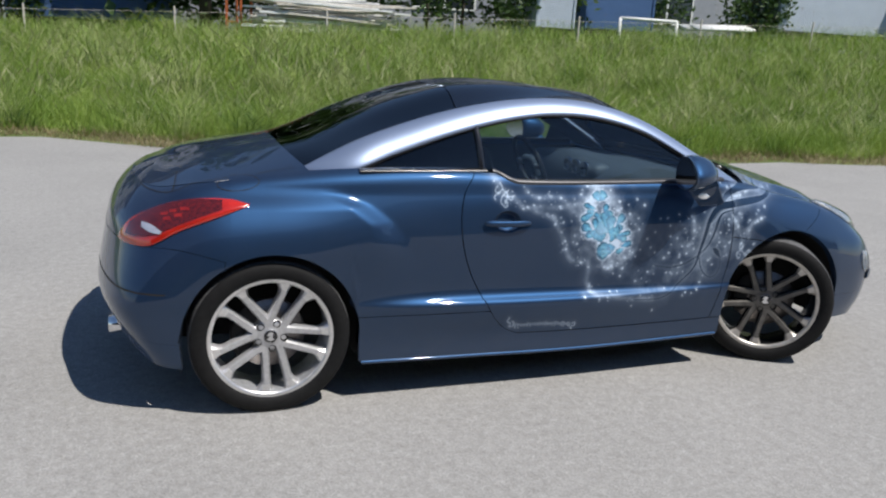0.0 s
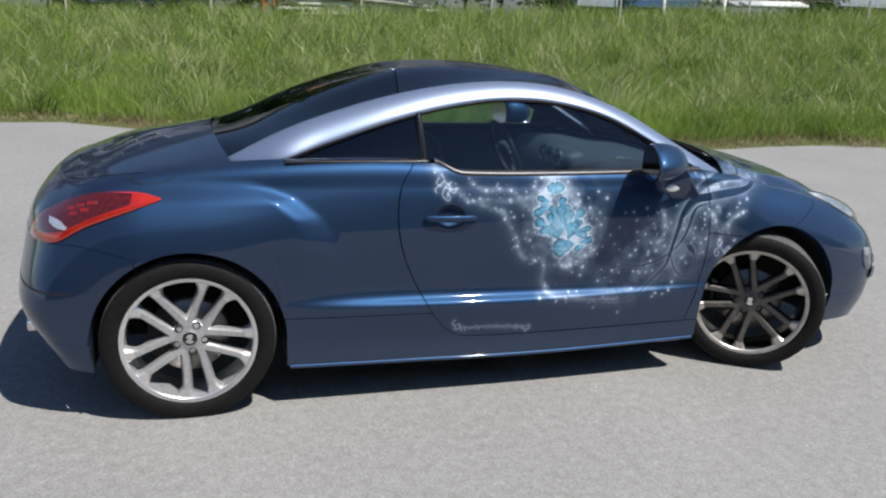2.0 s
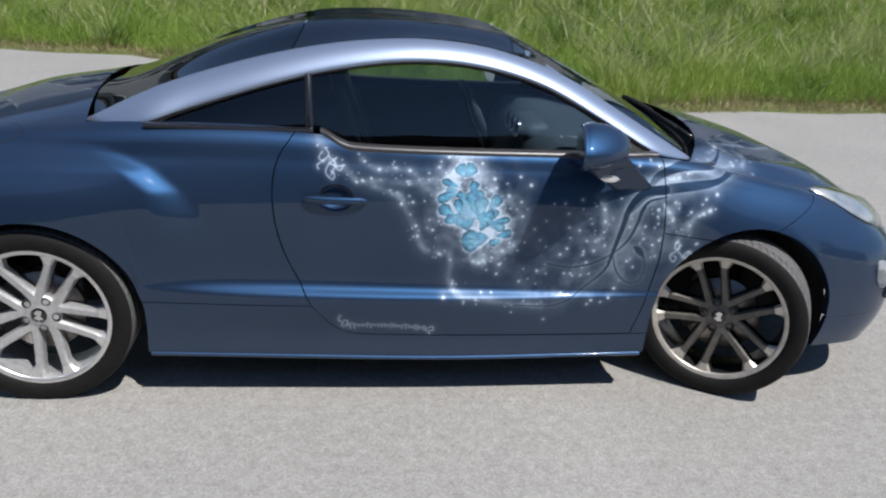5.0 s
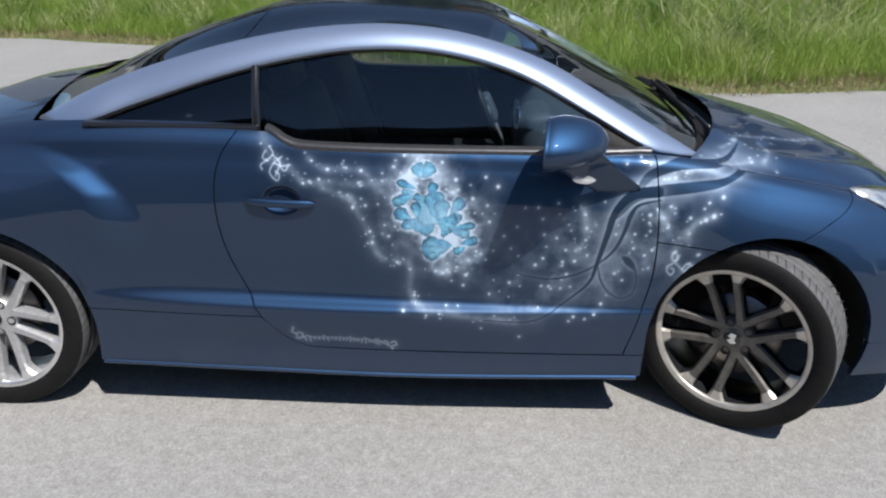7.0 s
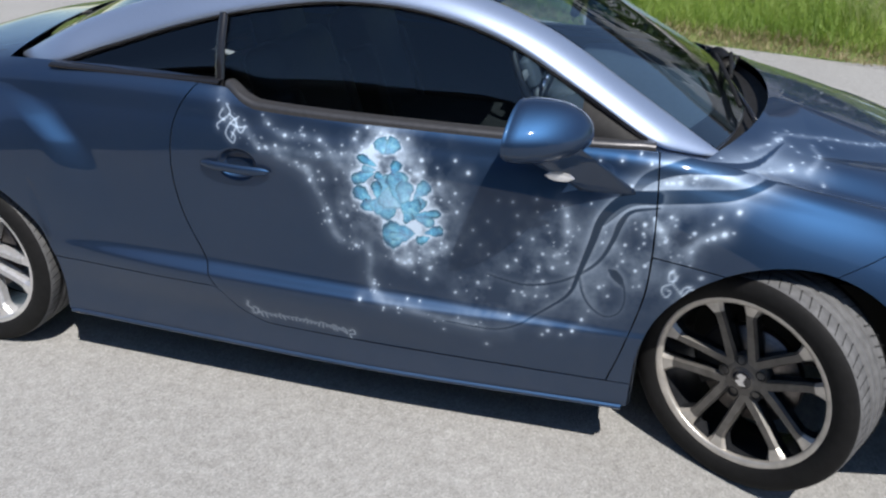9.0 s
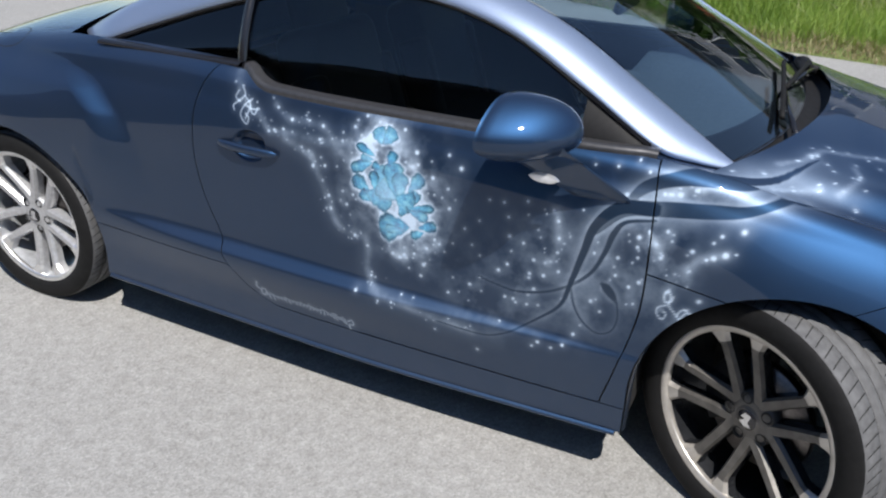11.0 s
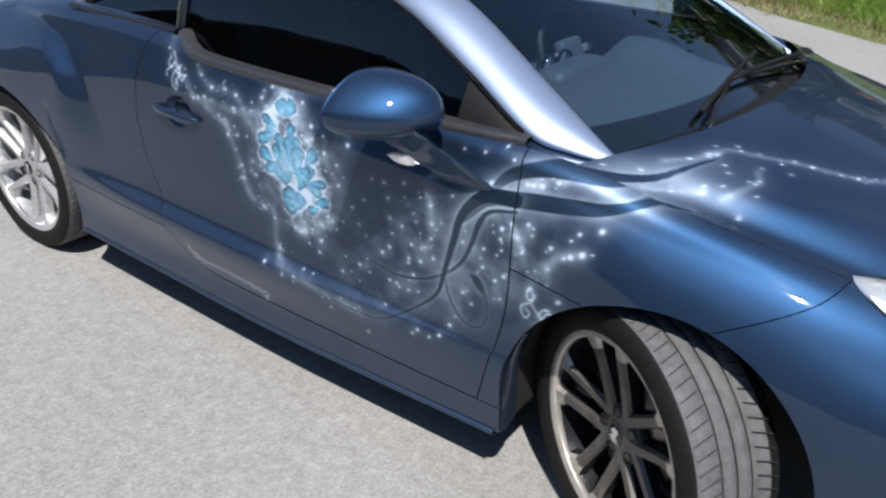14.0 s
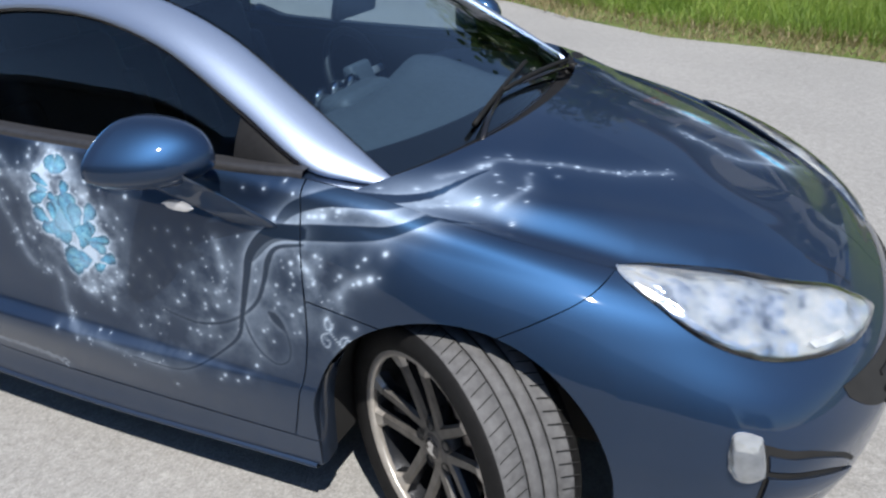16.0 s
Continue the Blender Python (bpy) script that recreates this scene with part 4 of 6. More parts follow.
def canopy(name, e0, e1, c0, c1, mat, bubble, label="", n=50, m=61, drop=0.0):
    """A curved shell between the two arches: along the edge from x e0 to e1, along the middle from c0 to c1."""
    s = np.linspace(0, 1, n)
    edge, mid = along(ARCH_TOP, e0 + (e1 - e0) * s), along(CENTRE, c0 + (c1 - c0) * s)
    q = np.linspace(-1, 1, m)
    p = np.zeros((n, m, 3))
    w = 1 - np.abs(q) ** 2.2
    p[..., 0] = edge[:, :1] + (mid[:, :1] - edge[:, :1]) * w
    p[..., 1] = edge[:, 1:2] * q
    p[..., 2] = edge[:, 2:] + (mid[:, 2:] - edge[:, 2:]) * w + bubble(s)[:, None] * np.sin(math.pi * np.abs(q)) ** 2 - drop
    return link_mesh(name, p.reshape(-1, 3), grid_faces(n, m, True), mat, car, label), p


def greenhouse(side, door):
    s = np.linspace(0.153, 2.418, 110)
    lo, hi = along(ARCH_LOW, s), along(ARCH_TOP, s)
    t = np.linspace(0, 1, 13)
    p = lo[:, None] + (hi - lo)[:, None] * t[None, :, None]
    wide = np.linalg.norm(hi - lo, axis=1)
    b = (0.16 * wide)[:, None] * (np.sin(math.pi * t) ** 0.7)[None]
    p[..., 1] += b * 0.75
    p[..., 2] += b * 0.6
    ends = 0.012 * np.sin(math.pi * np.linspace(0, 1, 110)) ** 0.5
    p[..., 1] += ends[:, None]
    # folded edges
    first, last = p[:, :1] - (0, .02, .004), p[:, -1:] - (0, .004, .02)
    p = np.concatenate([first, p, last], 1)
    link_mesh("roof_arch", (p * (1, side, 1)).reshape(-1, 3), grid_faces(*p.shape[:2], side < 0), M_SILVER, car, "satin silver roof arch")
    inner = p[6:-2] - (0, .022, .012)
    link_mesh("pillar_lining", (inner * (1, side, 1)).reshape(-1, 3), grid_faces(*inner.shape[:2], side < 0), M_LINER, car)

    def pane(name, x0, x1, base, mat, parent, slant=0.0, n=40, m=14, inset=0.008):
        s = np.linspace(0, 1, n)
        top = along(ARCH_LOW, x0 + (x1 - x0) * s)
        x = top[:, 0] + slant
        z0 = base(x)
        w0 = 0.672 + (1.19 - z0) * 0.46 + 0.0
        w0 = np.where(x > 1.8, w0 + (x - 1.8) * 0.02, w0)
        low = np.stack([x, w0, z0], 1)
        t = np.linspace(0, 1, m)
        p = low[:, None] + (top - low)[:, None] * t[None, :, None]
        p[..., 1] += 0.010 * np.sin(math.pi * t)[None] - inset
        return link_mesh(name, (p * (1, side, 1)).reshape(-1, 3), grid_faces(n, m, True), mat, parent), p

    belt = lambda x: np.interp(x, [.3, .97, 1.02, 1.08, 1.2, 2.3], [.985, .985, .965, .94, .935, .94])
    pane("quarter_glass", .39, .938, belt, M_DGLASS, car)
    pane("door_glass", .956, 2.03, belt, M_GLASS, door)
    pane("corner_trim", 2.03, 2.212, belt, M_TRIM, door, inset=.004)
    # pillar between the panes
    v, f = [], []
    for t in np.linspace(0, 1, 8):
        for dx, dy in ((-.026, -.01), (-.022, .003), (-.002, .004), (.002, -.01)):
            v.append((.965 - .012 * t + dx + (.02 if t < .2 else 0) * 0, (.765 - .09 * t + .012 * math.sin(math.pi * t) + dy) * side, .985 + .215 * t))
    link_mesh("door_pillar_trim", v, grid_faces(8, 4, side < 0), M_BLACK, car)
    # waist strip along the door's top edge and the quarter's
    uu = np.linspace(u_at(.99, 1.0), u_at(2.235, .962), 90)
    v = []
    for u in uu:
        q = skin(u, DOOR_TOP(u))
        for dy, dz in ((.001, -.006), (.004, .004), (-.002, .014), (-.014, .017), (-.05, .014)):
            v.append((q[0], (q[1] + dy) * side, q[2] + dz))
    link_mesh("waist_strip", v, grid_faces(90, 5, side > 0), M_STRIP, door, "satin dark metal waist strip")
    v = []
    for x in np.linspace(.385, .965, 40):
        for dw, z in ((.765, 1.000), (.772, 1.006), (.765, 1.013), (.745, 1.016), (.69, 1.012)):
            v.append((x, (dw + .018 * (x > .3)) * side, z))
    link_mesh("quarter_strip", v, grid_faces(40, 5, side > 0), M_BLACK, car)
    # black seal under the arch
    lo2 = along(ARCH_LOW, np.linspace(.39, 2.21, 90))
    v = []
    for q in lo2:
        for dy, dz in ((.006, .008), (.010, 0), (.006, -.010), (-.012, -.012)):
            v.append((q[0], (q[1] + dy) * side, q[2] + dz))
    link_mesh("window_seal", v, grid_faces(90, 4, side < 0), M_BLACK, car)


doors = {}
for side in (-1, 1):
    doors[side] = build_body(side, flank_art)
    greenhouse(side, doors[side])
def valleys(p):
    """The bonnet's raised middle, with a soft valley between it and the crest of the wing."""
    x, w = p[..., 0], np.abs(p[..., 1])
    inner = .18 + .147 * (x - 2.62)
    outer = np.interp(x, [2.4, 2.6, 2.9, 3.13, 3.3, 3.4], [.77, .745, .69, .58, .40, .30])
    s = np.clip((w - inner) / np.maximum(outer - inner, .03), 0, 1)
    q = p + 0.0
    ridge = np.interp(x, [2.55, 2.71, 2.79, 2.91, 3.03, 3.15, 3.25, 3.4], [.71, .637, .602, .542, .482, .405, .337, .24]) - .03
    fade = np.clip((3.32 - x) / .20, 0, 1) * np.clip((x - 2.55) / .12, 0, 1)
    q[..., 2] += .0007 - .009 * np.sin(math.pi * s) * fade + .009 * np.exp(-((w - ridge) / .058) ** 2) * fade
    return trough(q)


# door mirror corner: painted strip between the wing and the foot of the arch
for side in (-1, 1):
    v = []
    for x in np.linspace(2.20, 2.425, 14):
        a = along(ARCH_LOW, np.array([min(x, 2.418)]))[0] - (0, .012, .006)
        b = skin(u_at(x, .955), 7.0)
        b = np.array((x, b[1] - .004, b[2] - .002))
        for t in (0, .5, 1):
            q = b + (a - b) * t
            v.append((x, q[1] * side, q[2]))
    link_mesh("wing_corner", v, grid_faces(14, 3, side > 0), M_PAINT, car)
deck("bonnet", cowl_u, const(13), n=260, m=130, mat=M_ART, art=bonnet_art, label="blue bonnet with faint airbrushed trails", k0=6.97, shape=valleys, even=240, fair=True)
deck("boot_lid", const(0), boot_u, n=60, m=40, even=25, fair=True)
roof, _ = canopy("roof", .88, 1.70, .93, 1.74, M_GLOSSROOF, lambda s: .022 + 0 * s, "gloss black double-bubble roof")
canopy("rear_window", .155, .875, .06, .925, M_DGLASS, lambda s: .004 + .018 * s, "dark curved rear window")
canopy("windscreen", 1.705, 2.395, 1.745, 2.515, M_SCREEN, lambda s: .022 * (1 - s) ** 2, "sloping curved windscreen")
canopy("windscreen_frit", 2.315, 2.40, 2.445, 2.518, M_BLACK, lambda s: 0 * s, drop=.004, n=8)
canopy("roof_lining", .35, 1.72, .40, 1.72, M_LINER, lambda s: .0 * s, drop=.03)
canopy("windscreen_header", 1.68, 1.75, 1.71, 1.80, M_BLACK, lambda s: .021 + 0 * s, drop=.004, n=6)

# underbody and wheel houses
ub = bmesh.new()
box_bm((1.74, 1.5, .25), (1.30, 0, .36), bm=ub)
box_bm((1.84, 1.58, .04), (1.31, 0, .215), bm=ub)
box_bm((.34, 1.0, .3), (-.34, 0, .42), bm=ub)
box_bm((.4, 1.1, .3), (3.0, 0, .38), bm=ub)
box_bm((3.4, 1.0, .3), (1.35, 0, .52), bm=ub)
part("underbody", ub, M_DARK, car, smooth=False)
for (x, z, r), tag in ((ARCH["rear"], "r"), (ARCH["front"], "f")):
    for side in (-1, 1):
        turn_in = [(x - r, .20)] + [(x + r * math.cos(a), z + r * math.sin(a)) for a in np.linspace(math.pi, 0, 33)] + [(x + r, .20)]
        v = []
        for px, pz in turn_in:
            for h in (.835, .70, .47):
                v.append((px, h * side, pz))
            v.append((x + (px - x) * .05, .46 * side, pz if pz < z else z + (pz - z) * .05))
        link_mesh("wheel_house", v, grid_faces(35, 4), M_DARK, car)
        # the panel's edge turned in behind the wheel
        v = []
        for pz in np.linspace(.19, .52, 10):
            px = x - math.sqrt(max(r * r - max(pz - z, 0) ** 2, 0)) + .002
            for h in (.872, .855, .80):
                v.append((px + (.006 if h == .855 else 0), h * side, pz))
        link_mesh("arch_return", v, grid_faces(10, 3), M_PAINT, car)


# ---------------------------------------------------------------- wheels
def build_wheel(at, turn, right, clock, dusty=False):
    """A wheel whose outer face looks along -y (right) or +y."""
    w = empty("wheel")
    w.parent = car
    w.location = at
    w.rotation_euler = (0, 0, turn + (0 if right else math.pi))
    # here -y is outwards
    tyre = [(.250, -.102), (.258, -.110), (.266, -.1165), (.274, -.1205), (.288, -.124), (.306, -.1225), (.320, -.1165), (.3275, -.1085), (.3305, -.096), (.3315, -.075), (.3315, -.052),
            (.3265, -.050), (.3265, -.044), (.332, -.042), (.3325, -.016), (.3265, -.014), (.3265, -.006), (.3325, -.004), (.3325, .022), (.3265, .024), (.3265, .031), (.332, .033),
            (.330, .075), (.322, .105), (.30, .118), (.26, .112), (.250, .10)]
    v, f = lathe(tyre, 96)
    ob = link_mesh("tyre", v, f, [M_RUBBER, M_TREAD], w, "low-profile black tyre with dusty tread")
    for pl in ob.data.polygons:
        rr = sum(math.hypot(ob.data.vertices[i].co.x, ob.data.vertices[i].co.z) for i in pl.vertices) / len(pl.vertices)
        pl.material_index = 1 if rr > .3285 else 0
    # sipes across the shoulder
    sv, sf = [], []
    for j in range(70):
        a = 2 * math.pi * j / 70
        for y0, y1, tw in ((-.104, -.056, .05), (.036, .09, -.05)):
            k = len(sv)
            for y, r0 in ((y0, .3290 if abs(y0) > .1 else .3335), (y1, .3335)):
                for da in (-.0045, .0045):
                    aa = a + da + tw * (y - y0) / (y1 - y0)
                    sv.append(((r0 + .0012) * math.cos(aa), y, (r0 + .0012) * math.sin(aa)))
            sf.append((k, k + 1, k + 3, k + 2))
    tagged(link_mesh("tread_pattern", sv, sf, M_DARK, w), kind="stuff")
    # front wheels: brake dust plus shade put into the spoke and lip colours
    m_lip, m_spoke = (M_DUST_SHADE_LIP, M_DUST_SHADE) if dusty else (M_ALLOY, M_ALLOYD)
    # barrel colour carries the light: dark copy for shaded front, silver for lit rear
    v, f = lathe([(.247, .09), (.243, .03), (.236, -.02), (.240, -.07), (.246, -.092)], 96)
    link_mesh("barrel", v, f, M_BARREL_SHADED if dusty else M_BARREL_LIT, w)
    v, f = lathe([(.244, -.088), (.2405, -.098), (.242, -.104), (.247, -.107), (.255, -.1105), (.263, -.1105), (.2665, -.106), (.265, -.096), (.258, -.092)], 96)
    link_mesh("rim", v, f, m_lip, w, "machined silver alloy rim")
    # spokes in five pairs, each pair straddling a wheel bolt
    for i in range(10):
        th = 2 * math.pi * (i // 2) / 5 + clock
        sg = -1 if i % 2 else 1
        sv = []
        for t in np.linspace(0, 1, 17):
            r = .050 + t * .198
            # the foot kinks away from its twin before it meets the rim
            kick = max(0, (t - .76) / .24)
            a = th + sg * math.asin(min(.8, (.030 + .019 * t + .012 * kick) / r))
            y = -.072 - .030 * t ** 1.4
            wide = .0150 + .006 * (1 - t) ** 3 + .020 * kick ** 1.4
            c, s = math.cos(a), math.sin(a)
            for q, dy in ((-1.25, .034), (-1, .010), (-.62, 0), (.62, 0), (1, .010), (1.25, .034)):
                sv.append((r * c - q * wide * s, y + dy, r * s + q * wide * c))
        f = grid_faces(17, 6, True)
        f.append((0, 1, 2, 3, 4, 5))
        ob = link_mesh("spoke", sv, f, [m_spoke, m_lip, M_BARREL_SHADED if dusty else m_spoke], w, smooth=False)
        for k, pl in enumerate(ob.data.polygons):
            # the machined flare at the rim, and sides darkened in colour on the front wheels
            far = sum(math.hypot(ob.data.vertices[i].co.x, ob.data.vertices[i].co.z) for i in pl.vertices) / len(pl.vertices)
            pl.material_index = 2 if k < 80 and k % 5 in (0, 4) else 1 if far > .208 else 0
    hub = [(0.0, -.079), (.030, -.079), (.034, -.074), (.040, -.074), (.066, -.070), (.074, -.060), (.075, -.03), (.0, -.03)]
    v, f = lathe(hub, 40)
    link_mesh("hub", v, f, m_spoke, w)
    v, f = lathe([(0, -.082), (.026, -.082), (.029, -.078)], 32)
    cap = link_mesh("hub_cap", v, f, M_BLACK, w)
    bv = [(.012, -.0835, .018), (-.006, -.0835, .020), (-.016, -.0835, .006), (-.004, -.0835, .002), (-.018, -.0835, -.010), (-.002, -.0835, -.020), (.006, -.0835, -.004), (.016, -.0835, -.014)]
    link_mesh("emblem", bv, [(0, 1, 2, 3), (0, 3, 6), (3, 4, 5, 6), (6, 5, 7)], M_CHROME, w, smooth=False)
    for i in range(5):
        a = 2 * math.pi * i / 5 + clock
        # small cups coloured black for the shade inside the bolt holes
        v, f = lathe([(0, -.060), (.008, -.060), (.009, -.070), (.0150, -.0745), (.0165, -.0735)], 14)
        link_mesh("bolt_hole", [(p[0] + .058 * math.cos(a), p[1], p[2] + .058 * math.sin(a)) for p in v], f, M_DARK, w)
    v, f = lathe([(.05, -.035), (.148, -.035), (.150, -.030), (.150, -.010), (.05, -.010)], 64)
    link_mesh("brake_disc", v, f, M_STEEL, w)
    v, f = [], []
    for j in range(13):
        a = math.radians(120 + 8 * j) if right else math.radians(-20 + 8 * j)
        for r, y in ((.085, -.048), (.155, -.048), (.162, -.04), (.162, 0), (.08, 0)):
            v.append((r * math.cos(a), y, r * math.sin(a)))
    link_mesh("brake_caliper", v, grid_faces(13, 5), M_TRIM, w)
    return w


HUB_Z = 0.326
STEER = radians(-31)
build_wheel((0.0, -.790, HUB_Z), 0.0, True, radians(62))
build_wheel((0.0, .790, HUB_Z), 0.0, False, radians(40))
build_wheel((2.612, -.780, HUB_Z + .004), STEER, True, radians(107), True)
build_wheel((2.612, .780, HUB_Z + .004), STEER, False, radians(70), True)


# ---------------------------------------------------------------- lamps and fittings on the skin
def uk_line(pts, n):
    return crom(np.asarray(pts, float), np.linspace(0, len(pts) - 1, n))


def uk_patch(low, high, n=40, m=14, shrink=0.0):
    """Points of the skin between two lines of (u, k)."""
    a, b = uk_line(low, n), uk_line(high, n)
    t = np.linspace(shrink, 1 - shrink, m)
    q = a[:, None] + (b - a)[:, None] * t[None, :, None]
    return skin(q[..., 0], q[..., 1])


def dome(n, m):
    """1 in the middle, 0 on the edges of an n by m grid."""
    s, t = np.meshgrid(np.linspace(0, 1, n), np.linspace(0, 1, m), indexing="ij")
    return (1 - np.abs(2 * s - 1) ** 4) * (1 - np.abs(2 * t - 1) ** 4)


def plate(name, p, d, side, mat, parent, label="", edge=.012):
    """A skin patch lifted by d (a number or a grid), with its rim folded back."""
    return sheet(name, lift(p, d), side, mat, parent, label, depth=edge)


HL_TOP = [(10.12, 7.00), (10.41, 7.15), (10.96, 7.21), (11.54, 7.08), (12.01, 6.52), (12.28, 5.41), (12.38, 4.75)]
HL_LOW = [(10.13, 6.90), (10.32, 6.18), (10.61, 5.49), (11.00, 5.00), (11.38, 4.74), (11.90, 4.51), (12.36, 4.62)]
TL_TOP = [(3.77, 5.82), (3.49, 6.04), (3.01, 6.07), (2.32, 5.85), (1.73, 5.24), (1.46, 4.50)]
TL_LOW = [(3.76, 5.76), (3.40, 5.42), (2.90, 4.95), (2.40, 4.46), (1.80, 4.32), (1.46, 4.36)]


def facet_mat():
    """Vapour-plated reflector; its blue-grey and white patches are painted-in reflections."""
    n = Nodes("reflector_sky_patches")
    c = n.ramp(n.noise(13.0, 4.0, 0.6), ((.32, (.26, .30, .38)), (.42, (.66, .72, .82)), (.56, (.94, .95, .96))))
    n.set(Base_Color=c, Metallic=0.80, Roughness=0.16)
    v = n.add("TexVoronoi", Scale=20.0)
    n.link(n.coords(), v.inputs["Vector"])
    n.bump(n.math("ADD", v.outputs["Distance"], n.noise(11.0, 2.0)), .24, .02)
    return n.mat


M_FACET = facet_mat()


def lamps(side):
    hl = empty("headlamp")
    hl.parent = car
    hl["label"] = "swept-back clear headlamp with bright reflectors"
    plate("bezel", uk_patch(HL_LOW, HL_TOP), .0012, side, M_BLACK, hl, edge=.002)
    # two bowls side by side with fluted ground between them
    n, m = 120, 44
    s, t = np.meshgrid(np.linspace(0, 1, n), np.linspace(0, 1, m), indexing="ij")
    rise = .0095 + .0012 * np.sin(70 * s + 9 * t) + .0016 * np.sin(23 * t + 6 * s)
    for sc, tc, rs, rt, cells in ((.40, .47, .19, .44, 11), (.66, .52, .13, .42, 9), (.84, .55, .08, .34, 7)):
        d = np.hypot((s - sc) / rs, (t - tc) / rt)
        ang = np.arctan2((t - tc) / rt, (s - sc) / rs)
        bowl = .0008 + .0095 * np.minimum(d, 1) ** 2 + .0009 * np.abs(np.sin(cells * ang / 2)) * d
        rise = np.where(d < 1, bowl, rise)
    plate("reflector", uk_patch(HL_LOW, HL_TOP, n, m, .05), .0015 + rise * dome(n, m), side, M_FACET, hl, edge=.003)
    plate("inner_block", uk_patch([(11.46, 4.92), (11.62, 4.87), (11.78, 4.86)], [(11.44, 5.14), (11.62, 5.08), (11.78, 5.05)], 16, 5), .0125, side, M_WHITE_LENS, hl, "white indicator block", edge=.006)
    plate("lens", uk_patch(HL_LOW, HL_TOP, 50, 20), .0035 + .0150 * dome(50, 20), side, M_LENS, hl, edge=.004)
    tl = empty("tail_lamp")
    tl.parent = car
    tl["label"] = "red pointed tail lamp with white reversing insert"
    plate("lens", uk_patch(TL_LOW, TL_TOP, 50, 16), .004 + .012 * dome(50, 16), side, M_RED, tl)
    plate("dark_insert", uk_patch([(3.45, 5.62), (3.0, 5.22), (2.5, 4.78), (2.05, 4.62), (1.72, 4.60)], [(3.45, 5.92), (3.0, 5.98), (2.4, 5.78), (2.0, 5.42), (1.74, 5.0)], 40, 14), .0165 + .001 * dome(40, 14), side,
          plain("dark_red_lens", (.085, .006, .005), .1, 0, .35, 60, coat=1), tl, edge=.004)
    plate("reversing_insert", uk_patch([(2.58, 4.78), (2.35, 4.80), (2.1, 4.92)], [(2.60, 4.86), (2.34, 5.05), (2.06, 5.12)], 20, 6), .0185, side, M_WHITE_LENS, tl, edge=.003)
    # five small plates painted in as dull glints of the lens
    for u, k in ((2.95, 5.62), (2.75, 5.55), (2.58, 5.45), (2.85, 5.40), (2.65, 5.28)):
        plate("glint_cell", uk_patch([(u - .07, k - .05), (u + .07, k - .03)], [(u - .07, k + .06), (u + .07, k + .08)], 6, 4), .0185, side, M_GLINT, tl, edge=.003)


def ring_strip(pts, side, name, wide, mat, parent, lift_by=.0008, closed=True):
    """A thin line lying on the skin along (u, k) points."""
    c = [skin(*p) for p in pts]
    v = []
    n = len(c)
    for i in range(n):
        a, b = np.array(c[(i - 1) % n if closed else max(i - 1, 0)]), np.array(c[(i + 1) % n if closed else min(i + 1, n - 1)])
        u, k = pts[i]
        nrm = np.cross(skin(u + .01, k) - c[i], skin(u, k + .01) - c[i])
        nrm /= max(np.linalg.norm(nrm), 1e-9)
        if nrm[1] + .5 * nrm[2] < 0:
            nrm = -nrm
        d = b - a
        s = np.cross(nrm, d / np.linalg.norm(d))
        for t in (-1, 1):
            q = c[i] + s * t * wide / 2 + nrm * lift_by
            v.append((q[0], q[1] * side, q[2]))
    f = [(2 * i, 2 * i + 1, (2 * i + 3) % (2 * n), (2 * i + 2) % (2 * n)) for i in range(n if closed else n - 1)]
    return link_mesh(name, v, f, mat, parent)


for side in (-1, 1):
    lamps(side)
    # dark strip painted on for the shade along the bumper's crease
    ring_strip([tuple(q) for q in uk_line([(.15, 3.05), (1.22, 3.09), (2.2, 3.12), (2.9, 3.16)], 40)], side, "bumper_crease_shade", .007, M_DARK, car, closed=False)
ring_strip([(3.64 + .27 * math.cos(a), 6.80 + .44 * math.sin(a)) for a in np.linspace(0, 2 * math.pi, 49)[:-1]], -1, "fuel_flap_seam", .003, M_DARK, car)
for side in (-1, 1):
    ring_strip([tuple(q) for q in uk_line([(1.2, 6.9), (1.9, 6.75), (2.53, 6.61), (2.96, 7.0), (3.40, 7.12)], 40)], side, "boot_seam", .0035, M_DARK, car, closed=False)
    ring_strip([tuple(q) for q in uk_line([(3.9, 7.2), (4.1, 7.3), (4.37, 7.40)], 20)], side, "boot_seam", .0035, M_DARK, car, closed=False)
    ring_strip([tuple(q) for q in uk_line([(2.30, 8.1), (2.42, 7.6), (2.52, 7.1), (2.55, 6.66)], 30)], side, "boot_edge_line", .004, M_DARK, car, closed=False)
    ring_strip([tuple(q) for q in uk_line([(12.21, 7.22), (12.30, 6.4), (12.34, 5.6)], 20)], side, "bonnet_tip_seam", .004, M_DARK, car, closed=False)

